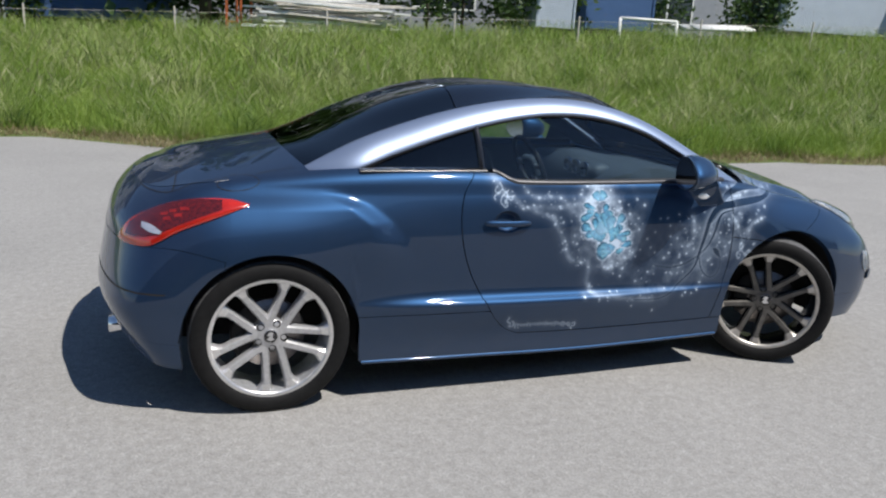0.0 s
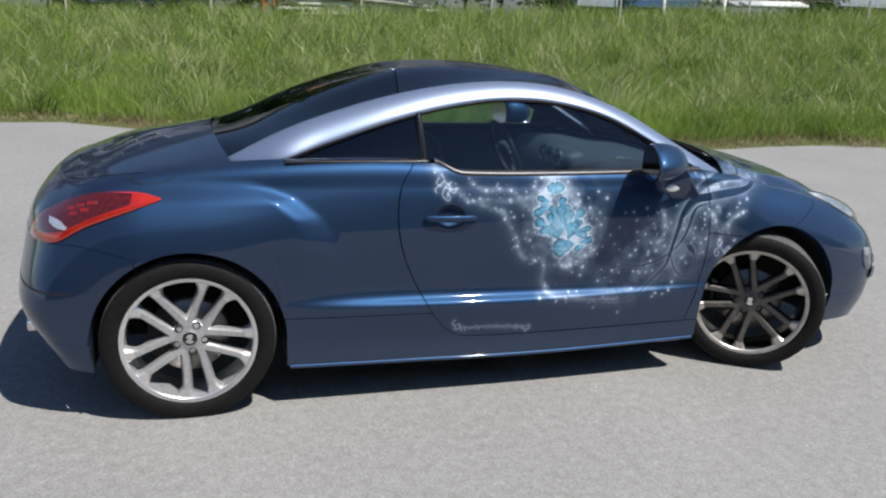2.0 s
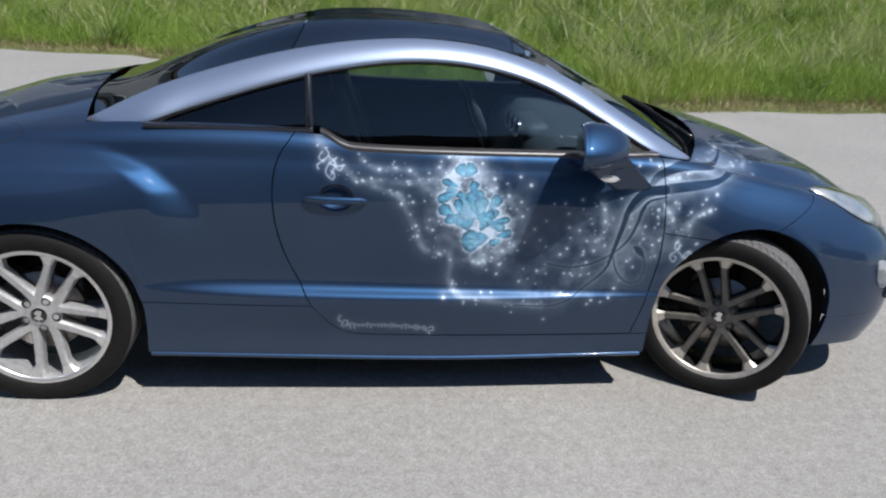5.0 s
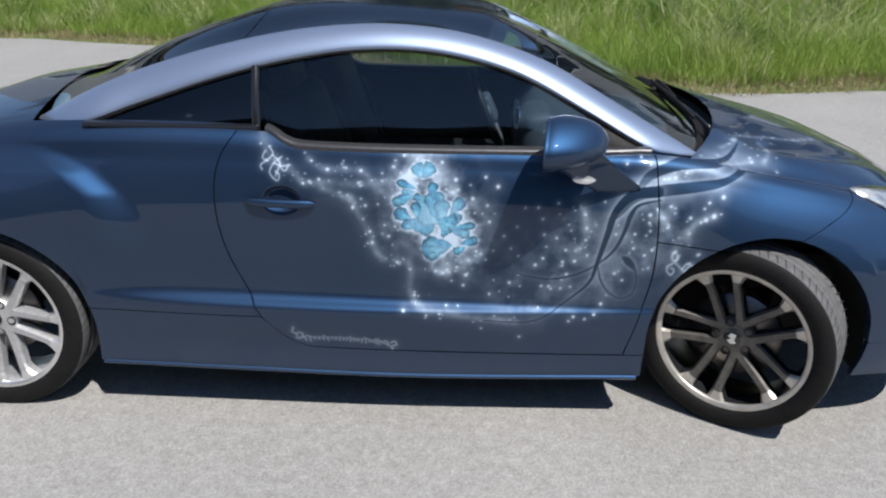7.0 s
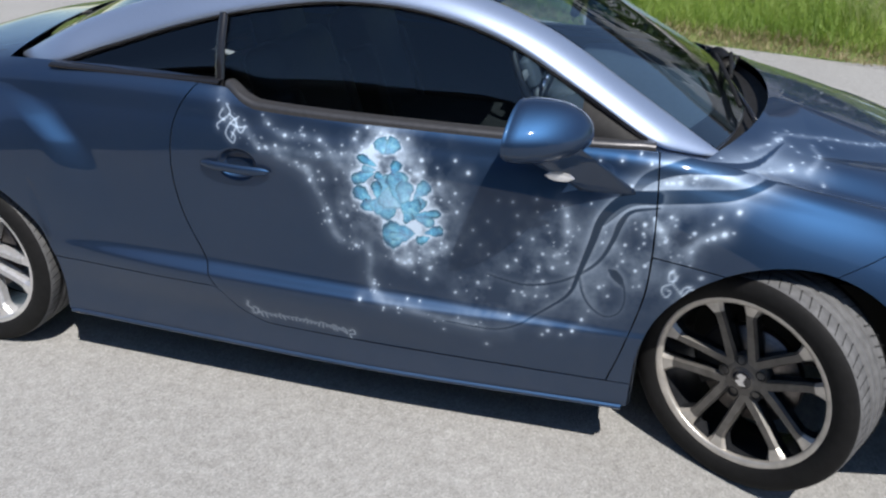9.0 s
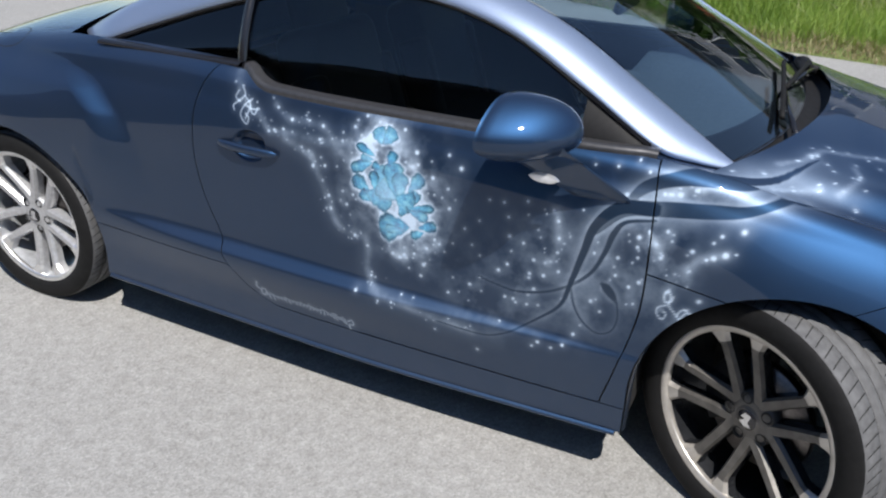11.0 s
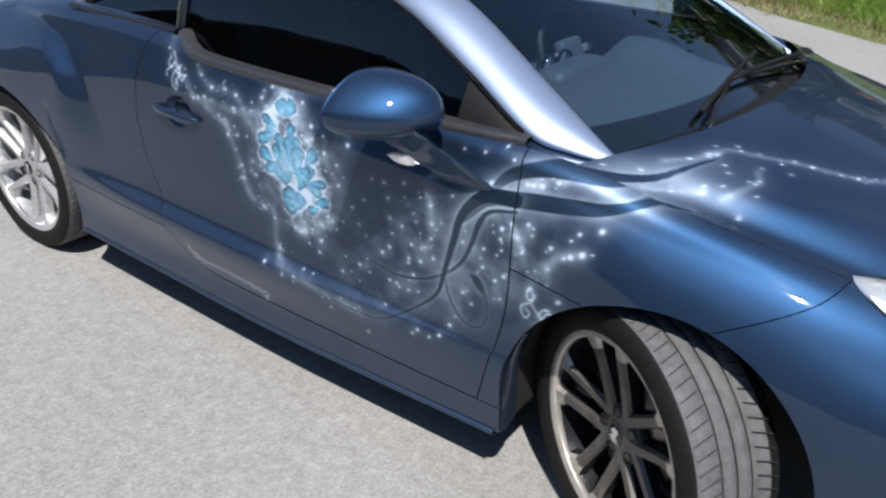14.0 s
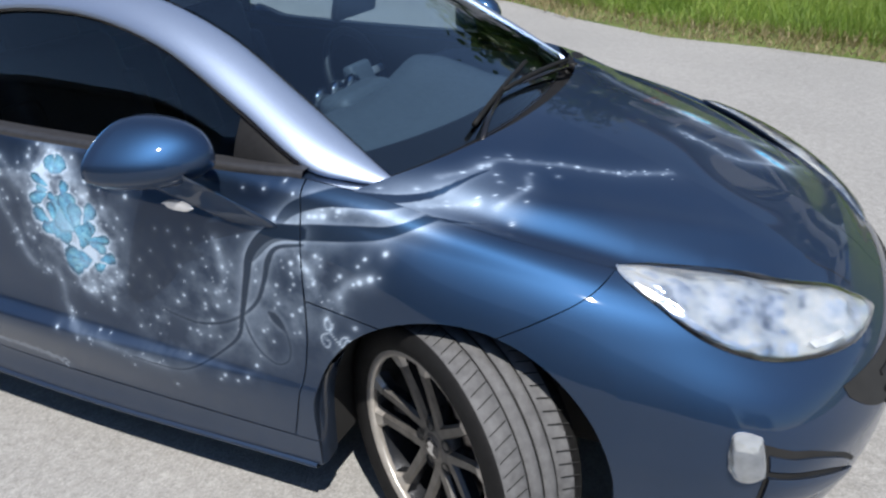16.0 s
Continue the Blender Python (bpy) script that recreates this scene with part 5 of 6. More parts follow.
# fog lamps, intakes and the lower grille
for side in (-1, 1):
    # flat black plate on the closed skin stands in for the shaded slot
    plate("intake_shade", uk_patch([(10.82, 1.80), (11.05, 1.62), (11.3, 1.52), (11.67, 1.45)], [(10.82, 3.35), (11.0, 3.12), (11.25, 2.80), (11.67, 1.7)], 30, 12), .0012, side, M_DARK, car, edge=.002)
    plate("intake_brow", uk_patch([(10.84, 2.72), (11.02, 2.50), (11.25, 2.22), (11.60, 1.66)], [(10.84, 3.12), (11.0, 2.92), (11.25, 2.62), (11.62, 1.72)], 24, 6), .006, side, M_PAINT, car, edge=.006)
    plate("intake_blade", uk_patch([(10.84, 1.85), (11.05, 1.66), (11.3, 1.54), (11.64, 1.46)], [(10.84, 2.50), (11.05, 2.26), (11.3, 1.98), (11.64, 1.58)], 24, 6), .010 + .006 * dome(24, 6), side, M_PAINT, car, edge=.012)
    fog = empty("fog_lamp")
    fog.parent = car
    fq = uk_patch([(10.58, 2.85), (10.64, 2.45), (10.73, 2.32), (10.82, 2.45)], [(10.58, 3.2), (10.63, 3.56), (10.72, 3.60), (10.81, 3.5)], 16, 16)
    plate("reflector", fq, .003, side, M_WHITE_LENS, fog, edge=.003)
    plate("lens", fq, .006 + .012 * dome(16, 16), side, M_LENS, fog, edge=.004)
    plate("grille", uk_patch([(11.55, 3.60), (11.75, 3.1), (12.1, 2.6), (12.99, 2.2)], [(11.53, 3.88), (11.87, 3.90), (12.3, 3.9), (12.99, 3.9)], 40, 10), .0015, side, M_DARK, car, edge=.002)
    for z in (2.75, 3.1, 3.5):
        plate("grille_bar", uk_patch([(11.95, z - .05), (12.3, z - .05), (12.99, z - .05)], [(11.95, z + .07), (12.3, z + .07), (12.99, z + .07)], 30, 4), .006, side, M_TRIM, car, edge=.008)


# ---------------------------------------------------------------- door handle, mirror
def door_handle(side, door):
    v = []
    n = 22
    for i, t in enumerate(np.linspace(0, 1, n)):
        x = .930 + .229 * t
        thick = .011 * (1 - abs(2 * t - 1) ** 6) ** .5 + .001
        w = float(skin(*[q[0] for q in locate(x, .79)])[1]) + .008 + .014 * math.sin(math.pi * t) ** .6
        zc = .789 - .003 * t
        for k in range(10):
            a = 2 * math.pi * k / 10
            v.append((x, (w + thick * .75 * math.cos(a)) * side, zc + thick * 1.15 * math.sin(a)))
    f = grid_faces(n, 10, side < 0, True)
    f += [tuple(range(10)), tuple(range((n - 1) * 10, n * 10))]
    link_mesh("door_handle", v, f, M_PAINT, door, "blue pull handle over a round recess")


def wing_mirror(side):
    root = empty("wing_mirror")
    root.parent = car
    # sections parallel to the glass, shrinking forwards; the outline runs out to a soft point on the outer side
    def outline(a, r, w):
        ca, sa = math.cos(a), math.sin(a)
        taper = 1 - .42 * max(ca, 0) ** 1.6
        o = .955 - .030 * w + (.130 if ca > 0 else .098) * (abs(ca) ** .9 if ca > 0 else -abs(ca) ** .75) * r
        z = 1.012 + .006 * w + (.094 * abs(sa) ** .85 if sa > 0 else -.070 * abs(sa) ** .62) * taper * r
        return o, z

    v, n, m = [], 24, 48
    for w in np.linspace(0, 1, n):
        w = math.sin(w * math.pi / 2)
        r = max(1 - w ** 2.5, 0) ** .52 if w < 1 else .01
        r *= .94 + .06 * min(w / .12, 1)
        for k in range(m):
            o, z = outline(2 * math.pi * k / m, r, w)
            v.append((1.866 + (1.085 - o) * .16 + .185 * w, o * side, z))
    f = grid_faces(n, m, side > 0, True) + [tuple(range(m)), tuple(range((n - 1) * m, n * m))]
    link_mesh("shell", v, f, M_PAINT, root)
    gl = []
    for k in range(40):
        o, z = outline(2 * math.pi * k / 40, .86, 0)
        gl.append((1.866 + (1.085 - o) * .16 - .003, o * side, z))
    link_mesh("mirror_glass", gl, [tuple(range(40))[::-1 if side < 0 else 1]], M_CHROME, root, smooth=False)
    # arm
    top, foot = np.array((1.985, .962, .972)), np.array((2.140, .862, .852))
    v = []
    for t in np.linspace(0, 1, 10):
        c = top + (foot - top) * t
        for k in range(14):
            a = 2 * math.pi * k / 14
            v.append((c[0] + (.074 - .012 * t) * math.cos(a), (c[1] + .034 * math.sin(a) * (1 - .3 * t)) * side, c[2] + (.042 + .002 * t) * math.sin(a) + .012 * math.cos(a) * (1 - t)))
    link_mesh("arm", v, grid_faces(10, 14, side > 0, True) + [tuple(range(14)), tuple(range(126, 140))], M_PAINT, root)
    b = []
    for t in np.linspace(0, 1, 12):
        x = 1.968 + .075 * t
        for dz in (-.013, 0, .013):
            b.append((x, (.966 - .014 * t + (.004 if dz == 0 else 0)) * side, .918 + dz * (1 - abs(2 * t - 1) ** 3) - .006 * t))
    link_mesh("indicator", b, grid_faces(12, 3, side > 0), M_WHITE_LENS, root, "pale side indicator lens")


for side in (-1, 1):
    door_handle(side, doors[side])
    wing_mirror(side)

# ---------------------------------------------------------------- cowl, wipers, exhaust
v = []
for w in np.linspace(-.69, .69, 50):
    a = abs(w)
    xb = 2.60 - 0.172 * (a / .70) ** 2.2
    xs = 2.50 - 0.11 * (a / .69) ** 2
    zb = .93 + .012 * (1 - (a / .7) ** 2)
    for t in np.linspace(0, 1, 6):
        v.append((xs + (xb - xs) * t, w, zb + .014 * (1 - t) - .022 * math.sin(math.pi * t)))
link_mesh("scuttle", v, grid_faces(50, 6), M_TRIM, car, "black plastic scuttle panel")
v = []
for t in np.linspace(0, 1, 14):
    for a in np.linspace(0, 2 * math.pi, 13)[:-1]:
        v.append((2.505 - .035 * t + .03 * math.cos(a), .46 + .20 * t, .948 - .008 * t + .020 * math.sin(a)))
link_mesh("scuttle_corner", v, grid_faces(14, 12, False, True) + [tuple(range(12)), tuple(range(156, 168))], M_TRIM, car)


def wiper(base, elbow, end, blade0, blade1):
    w = empty("wiper")
    w.parent = car
    vf = join(tube([base, elbow, end], .009, 8, .6))
    link_mesh("arm", *vf, M_BLACK, w)
    pts = [Vector(blade0).lerp(Vector(blade1), t) + Vector((0, 0, .006 * math.sin(math.pi * t))) for t in np.linspace(0, 1, 9)]
    vf = tube(pts, .0075, 6)
    link_mesh("blade", *vf, M_RUBBER, w)
    v, f = tube([(base[0], base[1], base[2] - .02), (base[0], base[1], base[2] + .012)], .016, 12)
    link_mesh("pivot", v, f, M_TRIM, w)


wiper((2.525, -.44, .955), (2.49, -.30, .985), (2.44, .0, 1.012), (2.475, -.36, .985), (2.425, .20, 1.02))
wiper((2.52, .42, .965), (2.50, .25, .985), (2.47, .02, 1.0), (2.50, .42, .985), (2.46, -.10, 1.008))
for y in (-.52, .52):
    v, f = lathe([(.032, -.06), (.038, -.06), (.040, .06), (.036, .06), (.032, -.055)], 20)
    link_mesh("exhaust_pipe", [(p[1] - .585, p[0] + y, p[2] + .30) for p in v], f, M_CHROME, car)

# ---------------------------------------------------------------- cabin


def soft_box(name, size, at, rot, mat, parent, bevel=.04):
    bm = box_bm(size, (0, 0, 0), bevel, 4)
    ob = part(name, bm, mat, parent)
    ob.location = at
    ob.rotation_euler = [radians(a) for a in rot]
    return ob


for y in (-.36, .36):
    seat = empty("front_seat", (1.30, y, .38))
    seat.parent = car
    soft_box("cushion", (.52, .48, .16), (.10, 0, .08), (0, -6, 0), M_SEAT, seat, .06)
    soft_box("backrest", (.16, .46, .62), (-.22, 0, .40), (0, -18, 0), M_SEAT, seat, .06)
    for s in (-1, 1):
        soft_box("side_bolster", (.13, .08, .46), (-.17, .21 * s, .34), (0, -18, 0), M_SEAT, seat, .03)
    soft_box("headrest", (.10, .26, .17), (-.335, 0, .745), (0, -14, 0), M_SEAT, seat, .04)
soft_box("rear_seat", (.45, 1.05, .45), (.55, 0, .62), (0, -20, 0), M_SEAT, car, .08)
soft_box("parcel_shelf", (.45, 1.1, .04), (.30, 0, .95), (0, 4, 0), M_DASH, car, .015)
# dashboard
v = []
for y in np.linspace(-.70, .70, 40):
    hump = .045 * math.exp(-((y - .36) / .17) ** 2)
    fwd = -.12 * (abs(y) / .7) ** 2
    for x, z in ((1.86, .62), (1.85, .78), (1.88, .86), (1.95, .915 + hump), (2.06, .925 + hump * .8), (2.25, .925), (2.50, .915)):
        v.append((x + fwd * (x - 1.85) / .65, y, z))
link_mesh("dashboard", v, grid_faces(40, 7), M_DASH, car, "dark grey soft dashboard")
soft_box("vent_pod", (.13, .33, .10), (1.925, 0, .890), (0, -6, 0), M_DASH, car, .045)
soft_box("centre_console", (.85, .22, .30), (1.55, 0, .52), (0, -4, 0), M_DASH, car, .03)
for y in (-.09, 0, .09):
    v, f = lathe([(0, .002), (.028, .002), (.030, -.006), (.040, -.008), (.044, 0), (.040, .014), (.0, .014)], 24)
    link_mesh("air_vent", [(p[1] + 1.842, p[0] + y * 1.1, p[2] + .905) for p in v], f, M_CHROME, car, "round chrome-ringed air vent")
wheel_root = empty("steering_wheel", (1.72, .36, .86))
wheel_root.parent = car
wheel_root.rotation_euler = (0, radians(-24), 0)
v, f = [], []
for i in range(40):
    a = 2 * math.pi * i / 40
    for k in range(10):
        b = 2 * math.pi * k / 10
        r = .180 + .016 * math.cos(b)
        v.append((.016 * math.sin(b), r * math.cos(a), r * math.sin(a)))
f = [(i * 10 + k, i * 10 + (k + 1) % 10, ((i + 1) % 40) * 10 + (k + 1) % 10, ((i + 1) % 40) * 10 + k) for i in range(40) for k in range(10)]
link_mesh("wheel_rim", v, f, M_SEAT, wheel_root)
soft_box("wheel_boss", (.05, .15, .13), (.01, 0, -.01), (0, 0, 0), M_DASH, wheel_root, .02)
for s, a in ((1, 0), (-1, 0), (0, -1)):
    soft_box("wheel_spoke", (.02, .14 if s else .04, .03 if s else .12), (.005, .11 * s, .11 * a), (0, 0, 0), M_ALLOYD, wheel_root, .006)
soft_box("rear_view_mirror", (.03, .24, .075), (1.93, 0, 1.20), (0, 10, 0), M_TRIM, car, .012)
for side in (-1, 1):
    v = []
    for x in np.linspace(.42, 2.25, 30):
        for z in (.28, .5, .7, .86, .935):
            v.append((x, (.76 + .02 * (z < .5)) * side, z))
    link_mesh("door_lining", v, grid_faces(30, 5, side < 0), M_SEAT, car)
v = [(.42, -.78, .27), (2.2, -.78, .27), (2.2, .78, .27), (.42, .78, .27)]
link_mesh("cabin_floor", v, [(0, 1, 2, 3)], M_DARK, car)
v = [(2.21, -.74, .27), (2.21, .74, .27), (2.21, .74, .905), (2.21, -.74, .905)]
link_mesh("bulkhead", v, [(0, 1, 2, 3)], M_DARK, car)


# ---------------------------------------------------------------- ground
def asphalt():
    n = Nodes("old_pale_asphalt")
    v = n.add("TexVoronoi", Scale=170.0)
    n.link(n.coords(), v.inputs["Vector"])
    stones = n.ramp(v.outputs["Color"], ((0.0, (.12, .118, .115)), (0.45, (.255, .252, .245)), (1.0, (.44, .435, .42))))
    big = n.ramp(n.noise(0.7, 7.0, 0.62), ((0.3, (.245, .242, .235)), (0.7, (.325, .32, .31))))
    spots = n.ramp(n.noise(6.0, 3.0, 0.5), ((0.20, (.80, .80, .80)), (0.29, (1, 1, 1))))
    patches = n.ramp(n.noise(21.0, 6.0, 0.72), ((0.34, (.84, .83, .82)), (0.66, (1.10, 1.10, 1.10))))
    worn = n.mix(1.0, n.mix(0.55, stones, big), spots, "MULTIPLY")
    n.set(Base_Color=n.mix(1.0, worn, patches, "MULTIPLY"), Roughness=0.88)
    n.bump(n.math("ADD", v.outputs["Distance"], n.math("MULTIPLY", n.noise(60.0, 3.0), .5)), 0.45, 0.004)
    return n.mat


M_ROAD = asphalt()
EDGE = [(-60, 16), (-20, 10.2), (-6, 8.7), (-2, 8.2), (-.5, 7.4), (.9, 6.3), (2.5, 5.75), (4, 5.35), (6.3, 5.7), (8, 6.1), (10.8, 5.8), (30, 2.5), (70, -6)]
xs = np.linspace(-60, 70, 131)


def edge_y(x):
    return np.interp(x, [e[0] for e in EDGE], [e[1] for e in EDGE]) + .10 * np.sin(2.3 * x) + .06 * np.sin(5.1 * x + 1)


v = []
for x, y in zip(xs, edge_y(xs)):
    for yy in np.linspace(-40, y + .1, 14):
        v.append((x, yy, 0))
tagged(link_mesh("road", v, grid_faces(131, 14, True), M_ROAD), "pale grey weathered asphalt road", "road", kind="structure")


def meadow():
    n = Nodes("meadow_ground")
    c = n.ramp(n.noise(1.3, 8.0, .65), ((.3, (.07, .10, .02)), (.55, (.11, .15, .035)), (.8, (.17, .17, .07))))
    n.set(Base_Color=c, Roughness=1.0)
    n.bump(n.noise(14.0, 4.0), .6, .08)
    return n.mat


M_MEADOW = meadow()


def bank(d, x):
    """Height of the meadow at d metres behind the road's edge."""
    return (1.30 + .035 * np.clip(x, -10, 30)) * np.clip(np.asarray(d) / 14, 0, 1) ** 1.25 + .02


v = []
for x, e in zip(xs, edge_y(xs)):
    for d in (-.05, .25, 1, 2, 3.5, 5, 7, 9, 11, 14, 20, 30, 60, 400):
        v.append((x * (1 + max(d, 0) / 60), e + d, float(bank(max(d, 0), x)) if d > 0 else -.005))
tagged(link_mesh("ground", v, grid_faces(131, 14, True), M_MEADOW), "grassy bank rising from the road", "ground", kind="structure")


def grass_mat(name, dark, mid, pale):
    n = Nodes(name)
    g = n.add("NewGeometry")
    patch = n.noise(.9, 5.0, .6)
    r = n.math("ADD", n.math("MULTIPLY", g.outputs["Random Per Island"], .40), n.math("MULTIPLY", patch, .90))
    c = n.ramp(r, ((.22, dark), (.55, mid), (.92, pale)))
    n.set(Base_Color=c, Roughness=.55, Transmission_Weight=0.0)
    tr = n.add("BsdfTranslucent")
    n.link(c, tr.inputs["Color"])
    mx = n.add("MixShader")
    mx.inputs[0].default_value = .35
    n.link(n.bsdf.outputs[0], mx.inputs[1])
    n.link(tr.outputs[0], mx.inputs[2])
    n.link(mx.outputs[0], n.out.inputs["Surface"])
    return n.mat


M_GRASS = grass_mat("meadow_grass", (.055, .115, .012), (.17, .285, .036), (.35, .44, .095))
M_PLUME = grass_mat("pale_plumes", (.16, .18, .07), (.30, .32, .15), (.44, .43, .24))
M_STRAW = grass_mat("dry_grass", (.12, .10, .04), (.27, .22, .11), (.40, .35, .20))


def blades(name, count, x0, x1, d0, d1, h0, h1, wide, mat, label, seed, power=1.0, head=False, clumps=0):
    rng = np.random.default_rng(seed)
    x = rng.uniform(x0, x1, count)
    d = d0 + (d1 - d0) * rng.uniform(0, 1, count) ** power
    if clumps:
        # gather them into tufts
        cx, cd = rng.uniform(x0, x1, clumps), d0 + (d1 - d0) * rng.uniform(0, 1, clumps) ** power
        k = rng.integers(0, clumps, count)
        x, d = cx[k] + rng.normal(0, .11, count), np.maximum(cd[k] + rng.normal(0, .11, count), d0)
    y = edge_y(x) + d
    # tufts: heights swell and shrink over the meadow
    tuft = .5 + .28 * np.sin(1.7 * x + 2.1 * np.sin(.9 * d + .7 * x)) * np.sin(1.3 * d + 1.9 * np.sin(1.1 * x)) + .30 * np.sin(5.3 * x + 1.9 * np.sin(2.9 * d)) * np.sin(4.1 * d + 1.7 * np.sin(3.7 * x))
    h = (h0 + (h1 - h0) * rng.uniform(0, 1, count)) * (.45 + .95 * tuft) * np.clip(.35 + d / 1.2, .35, 1)
    z = bank(np.maximum(d, 0), x)
    a = rng.uniform(0, 2 * np.pi, count)
    lean = rng.uniform(.2, 1.25, count) * h
    la = rng.uniform(0, 2 * np.pi, count)
    w = wide * rng.uniform(.6, 1.4, count)
    cx, cy = np.cos(a) * w / 2, np.sin(a) * w / 2
    lx, ly = np.cos(la) * lean, np.sin(la) * lean
    if head:
        s = ((0, .0, .25), (.62, .35, .25), (.72, .5, 1.6), (1.0, 1.0, .2))
    else:
        s = ((0, 0, 1.0), (.55, .3, .75), (1.0, 1.0, .08))
    rows = []
    for t, bend, k in s:
        for sg in (-1, 1):
            rows.append(np.stack([x + sg * cx * k + lx * bend, y + sg * cy * k + ly * bend, z + h * t], 1))
    n = len(rows)
    verts = np.stack(rows, 1).reshape(-1, 3).astype(np.float32)
    q = np.array([[2 * i, 2 * i + 1, 2 * i + 3, 2 * i + 2] for i in range(n // 2 - 1)])
    faces = (np.arange(count)[:, None, None] * n + q[None]).reshape(-1, 4).astype(np.int32)
    me = bpy.data.meshes.new(name)
    me.vertices.add(len(verts))
    me.vertices.foreach_set("co", verts.ravel())
    me.loops.add(faces.size)
    me.loops.foreach_set("vertex_index", faces.ravel())
    me.polygons.add(len(faces))
    me.polygons.foreach_set("loop_start", np.arange(0, faces.size, 4, dtype=np.int32))
    me.update(calc_edges=True)
    me.materials.append(mat)
    return tagged(new(name, me), label, "grass", kind="stuff")


blades("meadow_grass", 150000, -9, 17, .32, 7, .18, .50, .0062, M_GRASS, "tall green meadow grass on the bank", 1, 1.2)
blades("meadow_grass", 48000, -10, 30, 6, 17, .32, .75, .017, M_GRASS, "tall green meadow grass higher up the bank", 2)
blades("grass_heads", 9000, -9, 24, .8, 14, .5, .85, .009, M_PLUME, "pale seed heads above the meadow grass", 3, 1.0, True)
M_WEED = grass_mat("pale_weeds", (.20, .26, .07), (.36, .42, .16), (.52, .54, .26))
M_DOCK = grass_mat("dark_weeds", (.035, .075, .012), (.07, .13, .025), (.12, .19, .04))
blades("tufted_grass", 18000, -9, 22, .4, 13, .40, .75, .008, M_WEED, "pale tufts standing out of the meadow", 11, 1.1, False, 240)
blades("leafy_weeds", 16000, -9, 22, .4, 13, .22, .50, .018, M_DOCK, "dark broad-leaved weeds in the meadow", 12, 1.1, False, 260)
blades("dry_grass", 22000, -12, 17, -.12, .55, .08, .22, .010, M_STRAW, "short dry grass along the road's edge", 4)


# ---------------------------------------------------------------- yard behind the bank
def ribbed(name, color, scale=9.0):
    n = Nodes(name)
    w = n.add("TexWave", Scale=scale, Distortion=0.0)
    n.link(n.coords(), w.inputs["Vector"])
    c = n.mix(n.noise(2.0, 6.0), tuple(a * .85 for a in color), color)
    rust = n.ramp(n.noise(4.0, 8.0, .7), ((.62, (0, 0, 0)), (.72, (1, 1, 1))))
    n.set(Base_Color=n.mix(n.math("MULTIPLY", rust, .5), c, (.16, .08, .04)), Roughness=.55)
    n.bump(w.outputs["Fac"], .5, .03)
    return n.mat


M_CPALE = ribbed("pale_grey_steel", (.50, .56, .64))
M_CBLUE = ribbed("blue_steel", (.07, .14, .30))
M_WHITE = plain("white_paint", (.72, .72, .70), .5, 0, .1, 8)
M_WOOD = plain("grey_planks", (.55, .51, .45), .8, 0, .25, 12)
M_RUST = plain("orange_primer", (.38, .10, .03), .7, 0, .3, 10)
M_BARK = plain("bark", (.07, .055, .04), .9, 0, .3, 25, bump=.6)
M_LEAF = grass_mat("leaves", (.018, .040, .010), (.035, .075, .016), (.07, .12, .03))
M_CONC = plain("grey_plaster", (.24, .25, .28), .85, 0, .08, 3)
M_ROOF = plain("dark_roofing", (.06, .055, .055), .8, 0, .3, 6)
M_SHADEWALL = plain("dark_shaded_wall", (.022, .020, .019), .8, 0, .3, 5)
M_PANE = plain("dark_pane", (.02, .025, .03), .08, 0, .2, 2)


def box_part(name, size, at, mat, parent, bevel=.01, rot=None):
    return part(name, box_bm(size, at, bevel, 1, rot=rot), mat, parent, smooth=False)


def container(at, length, mat, label, height=2.6, turn=0.0):
    c = empty("container", at)
    c.rotation_euler = (0, 0, turn)
    box_part("body", (length, 2.4, height), (0, 0, height / 2), mat, c, .02)
    for x in np.linspace(-length / 2 + .04, length / 2 - .04, max(2, int(length / 3) + 1)):
        box_part("post", (.09, .06, height), (x, -1.22, height / 2), mat, c)
    # tall black strip put in for the shaded gap below the container
    box_part("dark_base", (length, .07, .55), (0, -1.225, .275), M_TRIM, c)
    tagged(c, label, "container", "containers in the yard")


def yz(x, d=0.0):
    return float(edge_y(x)) + 15.5 + d, float(bank(20, x))


for x, l, m, lab in ((23.2, 5.2, M_CPALE, "pale grey steel container behind the bank"), (28.8, 5.6, M_CPALE, "pale grey steel container behind the bank"), (-2.6, 5.4, M_CBLUE, "blue steel container behind the bank"),
                     (16.3, 3.0, M_CBLUE, "dark blue steel container behind the bank"), (12.6, 1.5, M_CPALE, "narrow pale grey storage box behind the bank")):
    y, z = yz(x, 2.0 if m is not M_CBLUE else 4.5)
    container((x, y, z), l, m, lab)
y, z = yz(4.4, .5)
pile = empty("plank_pile", (4.4, y, z))
tagged(pile, "pile of bleached planks and pale pipes", "planks")
rnd = random.Random(4)
for k in range(44):
    box_part("plank", (rnd.uniform(2.4, 5.0), .22, .06), (rnd.uniform(-.7, .7), rnd.uniform(-.5, .5), .12 + .066 * (k % 17)), rnd.choice((M_WOOD, M_WHITE, M_WOOD, M_WHITE)), pile, .004,
             Matrix.Rotation(rnd.uniform(-.06, .06), 4, "Z") @ Matrix.Rotation(rnd.uniform(-.05, .05), 4, "Y"))
for x in (1.65, 2.05):
    y, z = yz(x)
    rack = empty("steel_rack", (x, y, z))
    tagged(rack, "orange primed steel frame behind the bank", "rack")
    for dx in (-.15, .15):
        box_part("upright", (.07, .07, 2.2), (dx, 0, 1.1), M_RUST, rack)
    for h in (.5, 1.2, 1.9):
        box_part("crossbar", (.30, .05, .06), (0, 0, h), M_RUST, rack)
y, z = yz(15.0, -1.0)
